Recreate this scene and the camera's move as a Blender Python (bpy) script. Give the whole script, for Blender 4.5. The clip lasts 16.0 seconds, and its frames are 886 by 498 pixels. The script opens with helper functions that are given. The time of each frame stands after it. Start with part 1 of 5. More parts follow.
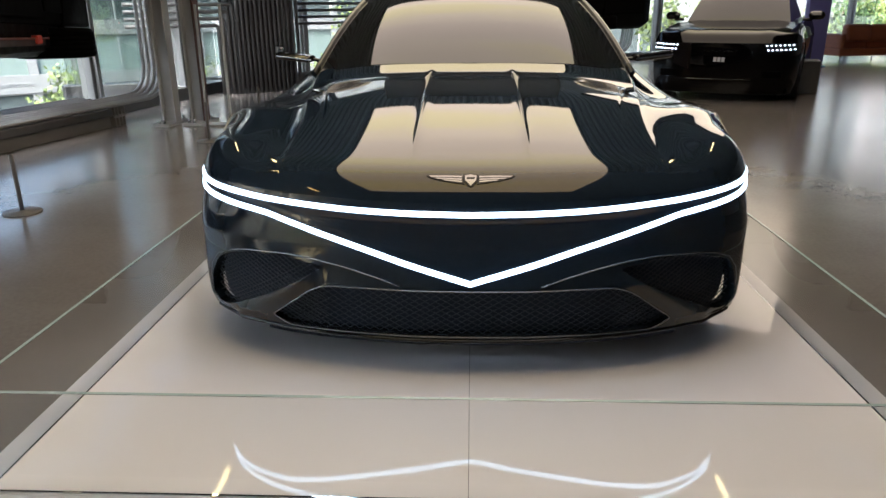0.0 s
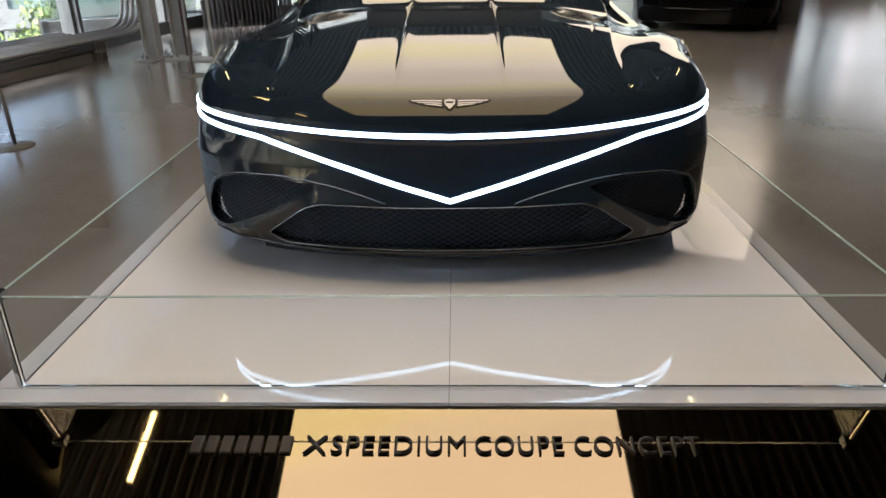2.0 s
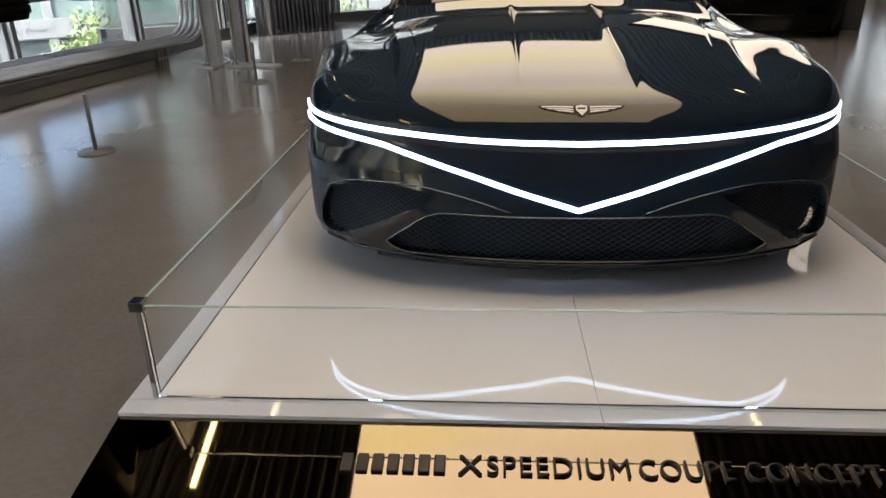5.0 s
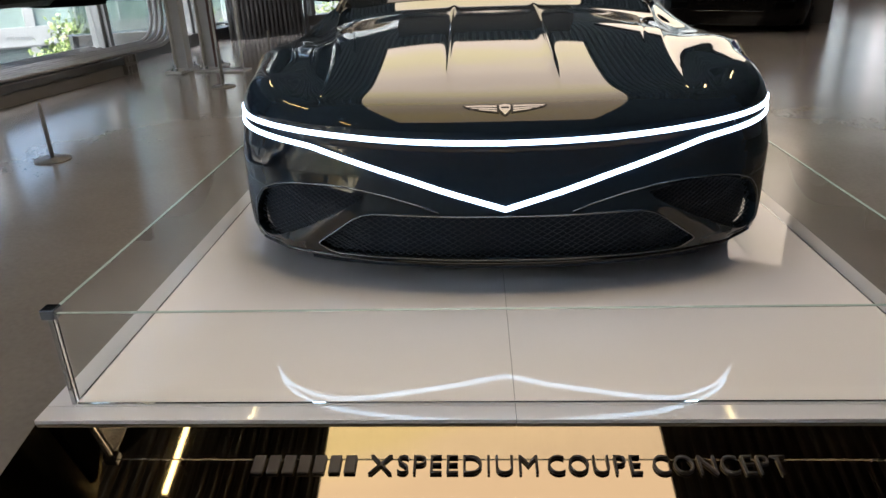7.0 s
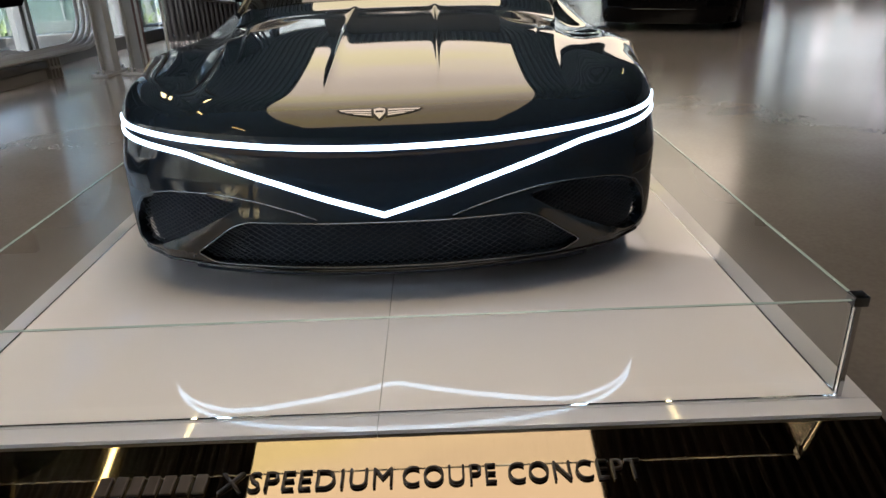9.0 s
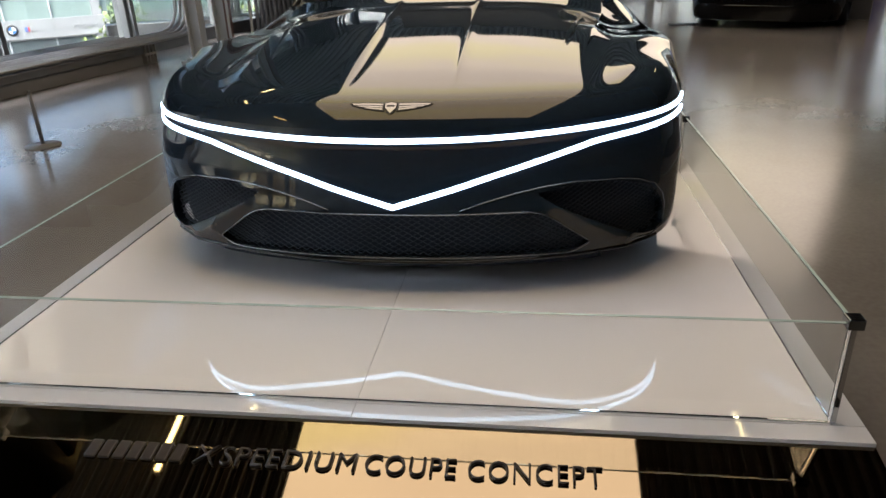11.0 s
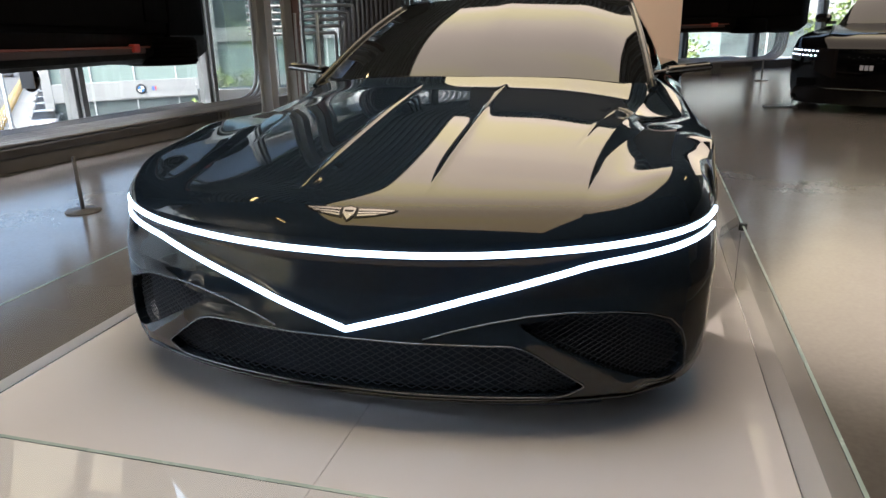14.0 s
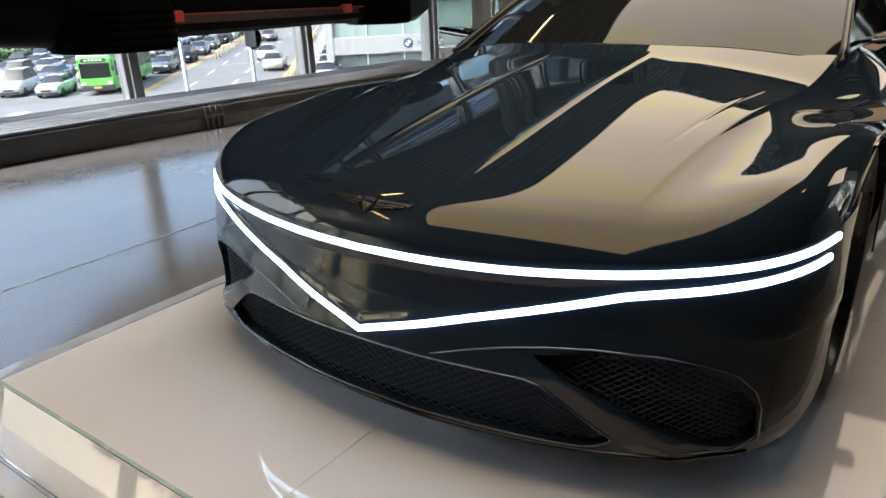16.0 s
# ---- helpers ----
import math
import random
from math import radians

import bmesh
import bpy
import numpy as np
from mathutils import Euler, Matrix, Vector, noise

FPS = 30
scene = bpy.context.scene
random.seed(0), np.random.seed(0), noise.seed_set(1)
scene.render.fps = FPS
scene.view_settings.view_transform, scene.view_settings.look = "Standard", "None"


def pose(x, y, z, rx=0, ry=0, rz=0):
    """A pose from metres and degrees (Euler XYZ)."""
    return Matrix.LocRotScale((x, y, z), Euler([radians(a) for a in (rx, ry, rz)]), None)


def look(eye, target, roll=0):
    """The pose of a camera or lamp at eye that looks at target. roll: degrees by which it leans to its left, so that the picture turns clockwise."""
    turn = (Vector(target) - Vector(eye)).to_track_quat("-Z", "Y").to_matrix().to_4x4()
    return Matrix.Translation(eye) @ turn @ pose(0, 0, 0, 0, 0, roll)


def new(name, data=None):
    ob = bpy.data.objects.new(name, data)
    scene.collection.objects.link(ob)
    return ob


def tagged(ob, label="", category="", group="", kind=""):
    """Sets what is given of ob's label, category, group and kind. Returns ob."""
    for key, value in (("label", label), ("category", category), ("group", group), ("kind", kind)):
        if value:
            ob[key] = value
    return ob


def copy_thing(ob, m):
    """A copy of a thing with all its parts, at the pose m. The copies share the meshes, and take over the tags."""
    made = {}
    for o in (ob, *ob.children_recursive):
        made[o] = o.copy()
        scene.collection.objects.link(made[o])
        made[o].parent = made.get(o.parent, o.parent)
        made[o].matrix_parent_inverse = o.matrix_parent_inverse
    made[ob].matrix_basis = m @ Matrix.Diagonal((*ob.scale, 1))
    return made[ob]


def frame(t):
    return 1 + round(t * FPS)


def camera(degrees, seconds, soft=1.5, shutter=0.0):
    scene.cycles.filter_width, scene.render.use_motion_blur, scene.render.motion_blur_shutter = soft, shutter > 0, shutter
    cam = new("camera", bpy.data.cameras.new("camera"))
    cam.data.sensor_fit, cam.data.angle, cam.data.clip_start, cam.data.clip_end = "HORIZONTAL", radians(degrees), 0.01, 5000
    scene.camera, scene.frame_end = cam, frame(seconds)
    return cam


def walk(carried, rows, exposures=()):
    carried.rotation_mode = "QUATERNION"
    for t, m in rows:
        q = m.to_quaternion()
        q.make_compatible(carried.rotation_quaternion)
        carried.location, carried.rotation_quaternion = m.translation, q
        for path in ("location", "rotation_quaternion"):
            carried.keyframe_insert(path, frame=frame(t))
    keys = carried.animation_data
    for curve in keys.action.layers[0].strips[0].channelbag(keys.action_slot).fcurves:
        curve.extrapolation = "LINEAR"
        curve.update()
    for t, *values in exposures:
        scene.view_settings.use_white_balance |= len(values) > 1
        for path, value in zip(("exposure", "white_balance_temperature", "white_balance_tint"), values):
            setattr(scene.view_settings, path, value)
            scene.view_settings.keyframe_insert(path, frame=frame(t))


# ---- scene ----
cam = camera(64.3, 16.0)
PATH = [
    (0, (0.003, 0.102, 1.212), (-0.077, 1.993, 0.566), -0.4),
    (0.5, (-0.007, 0.016, 1.206), (-0.067, 1.9, 0.537), -0.8),
    (1, (0.014, -0.032, 1.213), (-0.026, 1.829, 0.483), -1.1),
    (1.5, (0.03, -0.078, 1.215), (-0.006, 1.76, 0.428), -0.9),
    (2, (0.024, -0.106, 1.219), (-0.017, 1.722, 0.409), -0.7),
    (2.5, (0.004, -0.125, 1.215), (-0.039, 1.707, 0.412), -0.4),
    (3, (-0.128, -0.09, 1.215), (-0.167, 1.744, 0.418), -0.2),
    (3.5, (-0.238, -0.059, 1.209), (-0.283, 1.773, 0.406), -0.2),
    (4, (-0.291, -0.045, 1.207), (-0.364, 1.785, 0.404), -0.1),
    (4.2, (-0.306, -0.041, 1.207), (-0.397, 1.79, 0.407), -0.2),
    (6.3, (-0.259, -0.047, 1.194), (-0.384, 1.787, 0.407), -1.5),
    (6.5, (-0.219, -0.043, 1.198), (-0.328, 1.791, 0.408), -1.6),
    (7, (-0.095, -0.041, 1.2), (-0.192, 1.794, 0.411), -2.0),
    (7.5, (0.026, -0.039, 1.203), (-0.064, 1.796, 0.413), -2.5),
    (8, (0.117, -0.048, 1.201), (0.05, 1.789, 0.412), -2.7),
    (8.5, (0.164, -0.018, 1.178), (0.145, 1.829, 0.413), -2.5),
    (8.7, (0.165, 0.0, 1.196), (0.177, 1.84, 0.412), -2.1),
    (10.8, (0.435, 0.008, 1.204), (0.218, 1.823, 0.392), -1.9),
    (11, (0.453, 0.002, 1.204), (0.207, 1.816, 0.399), -2.0),
    (11.5, (0.426, -0.001, 1.224), (0.169, 1.823, 0.445), -1.6),
    (12, (0.482, 0.02, 1.216), (0.176, 1.857, 0.488), -2.1),
    (12.5, (0.528, 0.059, 1.215), (0.21, 1.909, 0.525), -2.1),
    (13, (0.561, 0.2, 1.225), (0.239, 2.062, 0.568), -1.5),
    (13.5, (0.613, 0.393, 1.233), (0.236, 2.253, 0.601), -1.2),
    (14, (0.744, 0.488, 1.224), (0.236, 2.317, 0.593), -1.1),
    (14.5, (0.955, 0.57, 1.216), (0.295, 2.344, 0.57), -0.6),
    (15, (1.062, 0.7, 1.204), (0.237, 2.391, 0.526), -0.5),
    (15.5, (1.109, 0.849, 1.223), (0.138, 2.449, 0.515), -1.2),
    (16, (1.146, 0.976, 1.234), (0.033, 2.472, 0.511), -2.6),
]
walk(cam, [(t, look(eye, target, roll)) for t, eye, target, roll in PATH])

# ---- world, sun, large lights ----
world = bpy.data.worlds.new("world")
scene.world = world
world.use_nodes = True
wn = world.node_tree.nodes
sky = wn.new("ShaderNodeTexSky")
sky.sky_type = "NISHITA"
sky.sun_disc = False
sky.sun_elevation = radians(48)
sky.sun_rotation = radians(200)
sky.dust_density = 9.0
sky.ozone_density = 0.0
wn["Background"].inputs["Strength"].default_value = 0.15
world.node_tree.links.new(sky.outputs[0], wn["Background"].inputs["Color"])

sun_data = bpy.data.lights.new("sun", "SUN")
sun_data.energy = 1.5
sun_data.angle = radians(14)
sun_data.color = (1.0, 0.96, 0.9)
sun = new("sun", sun_data)
sun.matrix_world = look((0, 0, 30), (16, 22, 0))
scene.view_settings.exposure = 3.0
scene.view_settings.use_white_balance = True
scene.view_settings.white_balance_temperature = 5560
scene.view_settings.white_balance_tint = 11.5

# ---- materials ----
MATS = {}


def base_mat(name):
    m = bpy.data.materials.new(name)
    m.use_nodes = True
    return m, m.node_tree.nodes, m.node_tree.links, m.node_tree.nodes["Principled BSDF"]


def surface(name, colour, rough=0.5, metal=0.0, vary=0.12, scale=8.0, bump=0.0, bump_scale=60.0, coat=0.0,
            stretch=(1, 1, 1), rough_vary=0.08, per_object=0.0, spec=0.5, tint=(1, 1, 1)):
    """Procedural surface with two scales of variation in colour and roughness and a fine relief."""
    m, n, l, p = base_mat(name)
    co = n.new("ShaderNodeTexCoord")
    mp = n.new("ShaderNodeMapping")
    mp.inputs["Scale"].default_value = stretch
    l.new(co.outputs["Object"], mp.inputs[0])
    big = n.new("ShaderNodeTexNoise")
    big.inputs["Scale"].default_value = scale * 0.15
    big.inputs["Detail"].default_value = 4
    small = n.new("ShaderNodeTexNoise")
    small.inputs["Scale"].default_value = scale
    small.inputs["Detail"].default_value = 6
    l.new(mp.outputs[0], big.inputs[0])
    l.new(mp.outputs[0], small.inputs[0])
    mixn = n.new("ShaderNodeMath")
    mixn.operation = "ADD"
    l.new(big.outputs[0], mixn.inputs[0])
    l.new(small.outputs[0], mixn.inputs[1])
    rng = n.new("ShaderNodeMapRange")
    rng.inputs[1].default_value, rng.inputs[2].default_value = 0.6, 1.4
    rng.inputs[3].default_value, rng.inputs[4].default_value = 1 - vary, 1 + vary
    l.new(mixn.outputs[0], rng.inputs[0])
    last = rng.outputs[0]
    if per_object:
        info = n.new("ShaderNodeObjectInfo")
        r2 = n.new("ShaderNodeMapRange")
        r2.inputs[3].default_value, r2.inputs[4].default_value = 1 - per_object, 1 + per_object
        l.new(info.outputs["Random"], r2.inputs[0])
        mul = n.new("ShaderNodeMath")
        mul.operation = "MULTIPLY"
        l.new(last, mul.inputs[0])
        l.new(r2.outputs[0], mul.inputs[1])
        last = mul.outputs[0]
    sc = n.new("ShaderNodeVectorMath")
    sc.operation = "SCALE"
    sc.inputs[0].default_value = colour
    l.new(last, sc.inputs["Scale"])
    l.new(sc.outputs[0], p.inputs["Base Color"])
    rr = n.new("ShaderNodeMapRange")
    rr.inputs[1].default_value, rr.inputs[2].default_value = 0.6, 1.4
    rr.inputs[3].default_value, rr.inputs[4].default_value = max(0.0, rough - rough_vary), min(1, rough + rough_vary)
    l.new(mixn.outputs[0], rr.inputs[0])
    l.new(rr.outputs[0], p.inputs["Roughness"])
    p.inputs["Metallic"].default_value = metal
    p.inputs["Specular IOR Level"].default_value = spec
    p.inputs["Specular Tint"].default_value = (*tint, 1)
    p.inputs["Coat Weight"].default_value = coat
    p.inputs["Coat Roughness"].default_value = 0.02
    if bump:
        fine = n.new("ShaderNodeTexNoise")
        fine.inputs["Scale"].default_value = bump_scale
        fine.inputs["Detail"].default_value = 5
        l.new(mp.outputs[0], fine.inputs[0])
        b = n.new("ShaderNodeBump")
        b.inputs["Strength"].default_value = bump
        b.inputs["Distance"].default_value = 0.004
        l.new(fine.outputs[0], b.inputs["Height"])
        l.new(b.outputs[0], p.inputs["Normal"])
    MATS[name] = m
    return m


def glow(name, colour, strength):
    m, n, l, p = base_mat(name)
    p.inputs["Base Color"].default_value = (*colour, 1)
    p.inputs["Emission Color"].default_value = (*colour, 1)
    p.inputs["Emission Strength"].default_value = strength
    MATS[name] = m
    return m


def clear(name, colour=(0.93, 0.98, 0.96), rough=0.0, ior=1.45):
    m, n, l, p = base_mat(name)
    p.inputs["Base Color"].default_value = (*colour, 1)
    p.inputs["Transmission Weight"].default_value = 1.0
    p.inputs["Roughness"].default_value = rough
    p.inputs["IOR"].default_value = ior
    MATS[name] = m
    return m


# black-green paint; its navy lift stands in for the light bars' bluish glare
paint = surface("car_paint", (0.013, 0.0205, 0.032), 0.025, 0.0, 0.12, 300, coat=0.2, rough_vary=0.008, spec=0.42, tint=(1.0, 0.82, 0.44))
paint_black = surface("black_paint", (0.003, 0.003, 0.0035), 0.3, 0, 0.1, 200, coat=0.4, rough_vary=0.02, spec=0.0)
gloss_black = surface("gloss_black", (0.006, 0.006, 0.007), 0.08, 0, 0.1, 50, rough_vary=0.02)
matt_black = surface("matt_black", (0.012, 0.012, 0.013), 0.65, 0, 0.2, 60, 0.1)
# near-zero black with hardly any gloss: the shade is put into the colour
shade_black = surface("deep_shade_black", (0.0018, 0.0018, 0.0019), 0.8, 0, 0.3, 12, 0.2, 40, spec=0.03)
hung_paint = surface("dull_black_paint", (0.004, 0.004, 0.004), 0.4, 0, 0.2, 60, rough_vary=0.1, spec=0.04)
mesh_black = surface("satin_black_mesh", (0.045, 0.052, 0.064), 0.4, 0, 0.2, 60, spec=0.18)
grille_dark = surface("grille_backing_black", (0.026, 0.033, 0.046), 0.7, 0, 0.2, 30, spec=0.1)
badge_dark = surface("badge_black", (0.01, 0.01, 0.011), 0.25, 0, 0.1, 60, spec=0.2)
badge_metal = surface("badge_smoked_metal", (0.26, 0.25, 0.24), 0.24, 1.0, 0.1, 60)
sill_brown = surface("brown_sill_steel", (0.035, 0.018, 0.016), 0.5, 0.2, 0.3, 10, 0.15)
ceiling_metal = surface("dark_ceiling_pipes", (0.11, 0.102, 0.093), 0.38, 0.6, 0.25, 3)
window_pipe = surface("grey_window_pipe", (0.13, 0.127, 0.123), 0.42, 0.8, 0.18, 10, rough_vary=0.12, per_object=0.15)
rubber = surface("rubber", (0.012, 0.012, 0.012), 0.7, 0, 0.2, 40, 0.15, 120)
chrome = surface("chrome", (0.55, 0.56, 0.57), 0.12, 1.0, 0.05, 30, rough_vary=0.04)
dark_chrome = surface("dark_chrome", (0.16, 0.17, 0.18), 0.2, 1.0, 0.1, 30, rough_vary=0.05)
rim_metal = surface("rim_metal", (0.10, 0.10, 0.105), 0.3, 1.0, 0.1, 30)
steel = surface("pipe_steel", (0.36, 0.355, 0.35), 0.34, 1.0, 0.18, 10, 0.05, 90, rough_vary=0.12, per_object=0.12)
grey_steel = surface("worn_grey_steel_plate", (0.16, 0.152, 0.145), 0.5, 0.3, 0.2, 4, 0.08)
bench_pipe = surface("bench_pipe_steel", (0.34, 0.335, 0.33), 0.5, 0.55, 0.15, 10, 0.05, 90, rough_vary=0.1, per_object=0.12)
dark_steel = surface("dark_steel", (0.14, 0.138, 0.135), 0.42, 1.0, 0.2, 6, 0.05)
grey_metal = surface("grey_painted_steel", (0.40, 0.405, 0.41), 0.4, 0.2, 0.1, 5, 0.05)
mull_metal = surface("window_mullion_metal", (0.22, 0.225, 0.225), 0.38, 0.6, 0.1, 5)
red_brown = surface("rust_red_steel", (0.10, 0.05, 0.042), 0.55, 0.1, 0.25, 7, 0.15)
deck_white = surface("white_gloss_deck", (0.80, 0.765, 0.76), 0.04, 0, 0.03, 4, rough_vary=0.015, bump=0.015, bump_scale=25)
deck_line = surface("dark_joint", (0.12, 0.11, 0.11), 0.6, 0, 0.2, 30)
gold_mirror = surface("black_mirror_panel", (0.285, 0.23, 0.145), 0.025, 1.0, 0.03, 3, rough_vary=0.01)
letter_mat = surface("bronze_black_letters", (0.035, 0.026, 0.02), 0.45, 0.3, 0.15, 60)
peach = surface("peach_wall", (0.72, 0.56, 0.46), 0.6, 0, 0.03, 2, 0.03)
dark_ceiling = surface("dark_ceiling", (0.03, 0.028, 0.027), 0.7, 0, 0.25, 3, 0.1)
plain_wall = surface("grey_plaster_wall", (0.50, 0.49, 0.48), 0.8, 0, 0.1, 3, 0.1)
leather = surface("tan_leather", (0.30, 0.10, 0.045), 0.5, 0, 0.15, 12, 0.2, 160)
blue_panel = surface("violet_blue_panel", (0.12, 0.12, 0.34), 0.5, 0, 0.05, 3)
asphalt = surface("asphalt", (0.065, 0.065, 0.066), 0.9, 0, 0.14, 1.5, 0.2, 30)
road_white = surface("road_white", (0.27, 0.27, 0.265), 0.8, 0, 0.12, 5)
road_yellow = surface("road_yellow", (0.36, 0.23, 0.05), 0.8, 0, 0.12, 5)
pave = surface("paving", (0.13, 0.128, 0.124), 0.85, 0, 0.15, 3, 0.2)
facade_white = surface("white_facade", (0.21, 0.212, 0.21), 0.6, 0, 0.08, 2)
facade_green = surface("green_glass_facade", (0.17, 0.215, 0.20), 0.2, 0, 0.1, 1.0)
facade_dark = surface("dark_shopfront_glass", (0.07, 0.085, 0.085), 0.1, 0, 0.5, 2.0)
facade_grey = surface("grey_facade", (0.30, 0.31, 0.31), 0.5, 0, 0.15, 1.0)
leaf = surface("fresh_leaves", (0.125, 0.165, 0.04), 0.6, 0, 0.35, 4, per_object=0.1)
leaf_dark = surface("hedge_leaves", (0.05, 0.10, 0.03), 0.6, 0, 0.35, 4)
bark = surface("bark", (0.10, 0.075, 0.055), 0.9, 0, 0.3, 20, 0.4)
bus_green = surface("green_bus_paint", (0.11, 0.42, 0.05), 0.3, 0, 0.05, 10, coat=0.5)
orange_red = surface("red_plastic", (0.42, 0.035, 0.02), 0.5, 0, 0.15, 20)
orange_strip = surface("rust_orange_strip", (0.15, 0.035, 0.018), 0.55, 0, 0.25, 15)
white_plastic = surface("white_plastic", (0.6, 0.6, 0.6), 0.4, 0, 0.05, 10)
blue_sign = surface("blue_enamel", (0.03, 0.12, 0.35), 0.3, 0, 0.05, 10)
sign_grey = surface("sign_lettering_grey", (0.22, 0.22, 0.22), 0.5, 0, 0.05, 10)
car_white = surface("white_car_paint", (0.31, 0.31, 0.31), 0.25, 0, 0.04, 5, coat=0.8)
car_silver = surface("silver_car_paint", (0.30, 0.31, 0.32), 0.3, 0.4, 0.05, 5, coat=0.8)
car_grey = surface("dark_grey_car_paint", (0.06, 0.062, 0.066), 0.25, 0.3, 0.05, 5, coat=0.8)
car_glass = surface("dark_car_glass", (0.010, 0.011, 0.012), 0.03, 0, 0.05, 5, spec=0.35, rough_vary=0.015)
led = glow("white_led_bar", (0.72, 0.89, 1.0), 0.85)
led_dot = glow("headlamp_led", (0.95, 0.97, 1.0), 1.0)
warm_lamp = glow("warm_ceiling_lamp", (1.0, 0.72, 0.30), 2.5)
tail_red = glow("lit_tail_lamp", (1.0, 0.05, 0.03), 2.0)
# opaque pale green: the gleam of the glass edges as a plain colour
edge_gleam_mat = surface("painted_edge_gleam", (0.42, 0.52, 0.49), 0.25, 0, 0.1, 20)
glass = clear("clear_glass", (0.985, 1.0, 0.993), ior=1.3)
win_glass = clear("window_glass", (0.64, 0.685, 0.665))


def canopy_material():
    """Back-lit stretch fabric: warm white, with soft rows from the tubes behind it."""
    m, n, l, p = base_mat("lit_fabric_canopy")
    co = n.new("ShaderNodeTexCoord")
    mp = n.new("ShaderNodeMapping")
    mp.inputs["Scale"].default_value = (0.25, 0.9, 1.0)
    l.new(co.outputs["Object"], mp.inputs[0])
    nz = n.new("ShaderNodeTexNoise")
    nz.inputs["Scale"].default_value = 1.0
    nz.inputs["Detail"].default_value = 3
    l.new(mp.outputs[0], nz.inputs[0])
    ramp = n.new("ShaderNodeValToRGB")
    ramp.color_ramp.elements[0].position, ramp.color_ramp.elements[1].position = 0.40, 0.61
    ramp.color_ramp.elements[0].color = (0.91, 0.69, 0.495, 1)
    ramp.color_ramp.elements[1].color = (1.0, 0.785, 0.41, 1)
    mid = ramp.color_ramp.elements.new(0.5)
    mid.color = (0.98, 0.75, 0.515, 1)
    l.new(nz.outputs[0], ramp.inputs[0])
    l.new(ramp.outputs[0], p.inputs["Emission Color"])
    p.inputs["Base Color"].default_value = (0.7, 0.65, 0.6, 1)
    p.inputs["Emission Strength"].default_value = 0.39
    return m


def floor_material():
    """Polished concrete: grey-brown clouds, fine aggregate, gloss that varies with wear."""
    m, n, l, p = base_mat("polished_concrete")
    co = n.new("ShaderNodeTexCoord")
    big = n.new("ShaderNodeTexNoise")
    big.inputs["Scale"].default_value = 0.7
    big.inputs["Detail"].default_value = 8
    big.inputs["Roughness"].default_value = 0.65
    fine = n.new("ShaderNodeTexNoise")
    fine.inputs["Scale"].default_value = 45
    fine.inputs["Detail"].default_value = 5
    for t in (big, fine):
        l.new(co.outputs["Object"], t.inputs[0])
    add = n.new("ShaderNodeMath")
    add.operation = "MULTIPLY_ADD"
    add.inputs[1].default_value = 0.35
    l.new(fine.outputs[0], add.inputs[0])
    l.new(big.outputs[0], add.inputs[2])
    ramp = n.new("ShaderNodeValToRGB")
    ramp.color_ramp.elements[0].position, ramp.color_ramp.elements[1].position = 0.4, 0.95
    ramp.color_ramp.elements[0].color = (0.132, 0.118, 0.105, 1)
    ramp.color_ramp.elements[1].color = (0.225, 0.203, 0.182, 1)
    l.new(add.outputs[0], ramp.inputs[0])
    l.new(ramp.outputs[0], p.inputs["Base Color"])
    rr = n.new("ShaderNodeMapRange")
    rr.inputs[3].default_value, rr.inputs[4].default_value = 0.12, 0.24
    l.new(big.outputs[0], rr.inputs[0])
    l.new(rr.outputs[0], p.inputs["Roughness"])
    p.inputs["Specular IOR Level"].default_value = 0.85
    b = n.new("ShaderNodeBump")
    b.inputs["Strength"].default_value = 0.05
    b.inputs["Distance"].default_value = 0.004
    l.new(big.outputs[0], b.inputs["Height"])
    l.new(b.outputs[0], p.inputs["Normal"])
    return m


canopy_mat = canopy_material()
concrete = floor_material()

# ---- builders ----


def mesh_object(name, bm, material, parent=None, smooth=False):
    me = bpy.data.meshes.new(name)
    bm.normal_update()
    if smooth:
        for f in bm.faces:
            f.smooth = True
    bm.to_mesh(me)
    bm.free()
    if material:
        me.materials.append(material)
    ob = new(name, me)
    if parent:
        ob.parent = parent
    return ob


def part(name, bm, material, parent, label="", smooth=False):
    ob = mesh_object(name, bm, material, parent, smooth)
    return tagged(ob, label) if label else ob


def empty(name, m, label, category, group="", kind=""):
    ob = new(name)
    ob.empty_display_size = 0.1
    ob.matrix_world = m
    return tagged(ob, label, category, group, kind)


def box(bm, x0, y0, z0, x1, y1, z1, bevel=0.0, m=None):
    """A box between two corners, its edges bevelled, in the pose m."""
    geo = bmesh.ops.create_cube(bm, size=1.0)
    vs = geo["verts"]
    for v in vs:
        v.co = Vector(((x0 + x1) / 2 + v.co.x * (x1 - x0), (y0 + y1) / 2 + v.co.y * (y1 - y0), (z0 + z1) / 2 + v.co.z * (z1 - z0)))
    if m is not None:
        bmesh.ops.transform(bm, matrix=m, verts=vs)
    if bevel:
        es = list({e for v in vs for e in v.link_edges})
        bmesh.ops.bevel(bm, geom=es, offset=bevel, segments=2, affect="EDGES", profile=0.5)
    return bm


def boxed(*args, bevel=0.0, m=None):
    return box(bmesh.new(), *args, bevel=bevel, m=m)


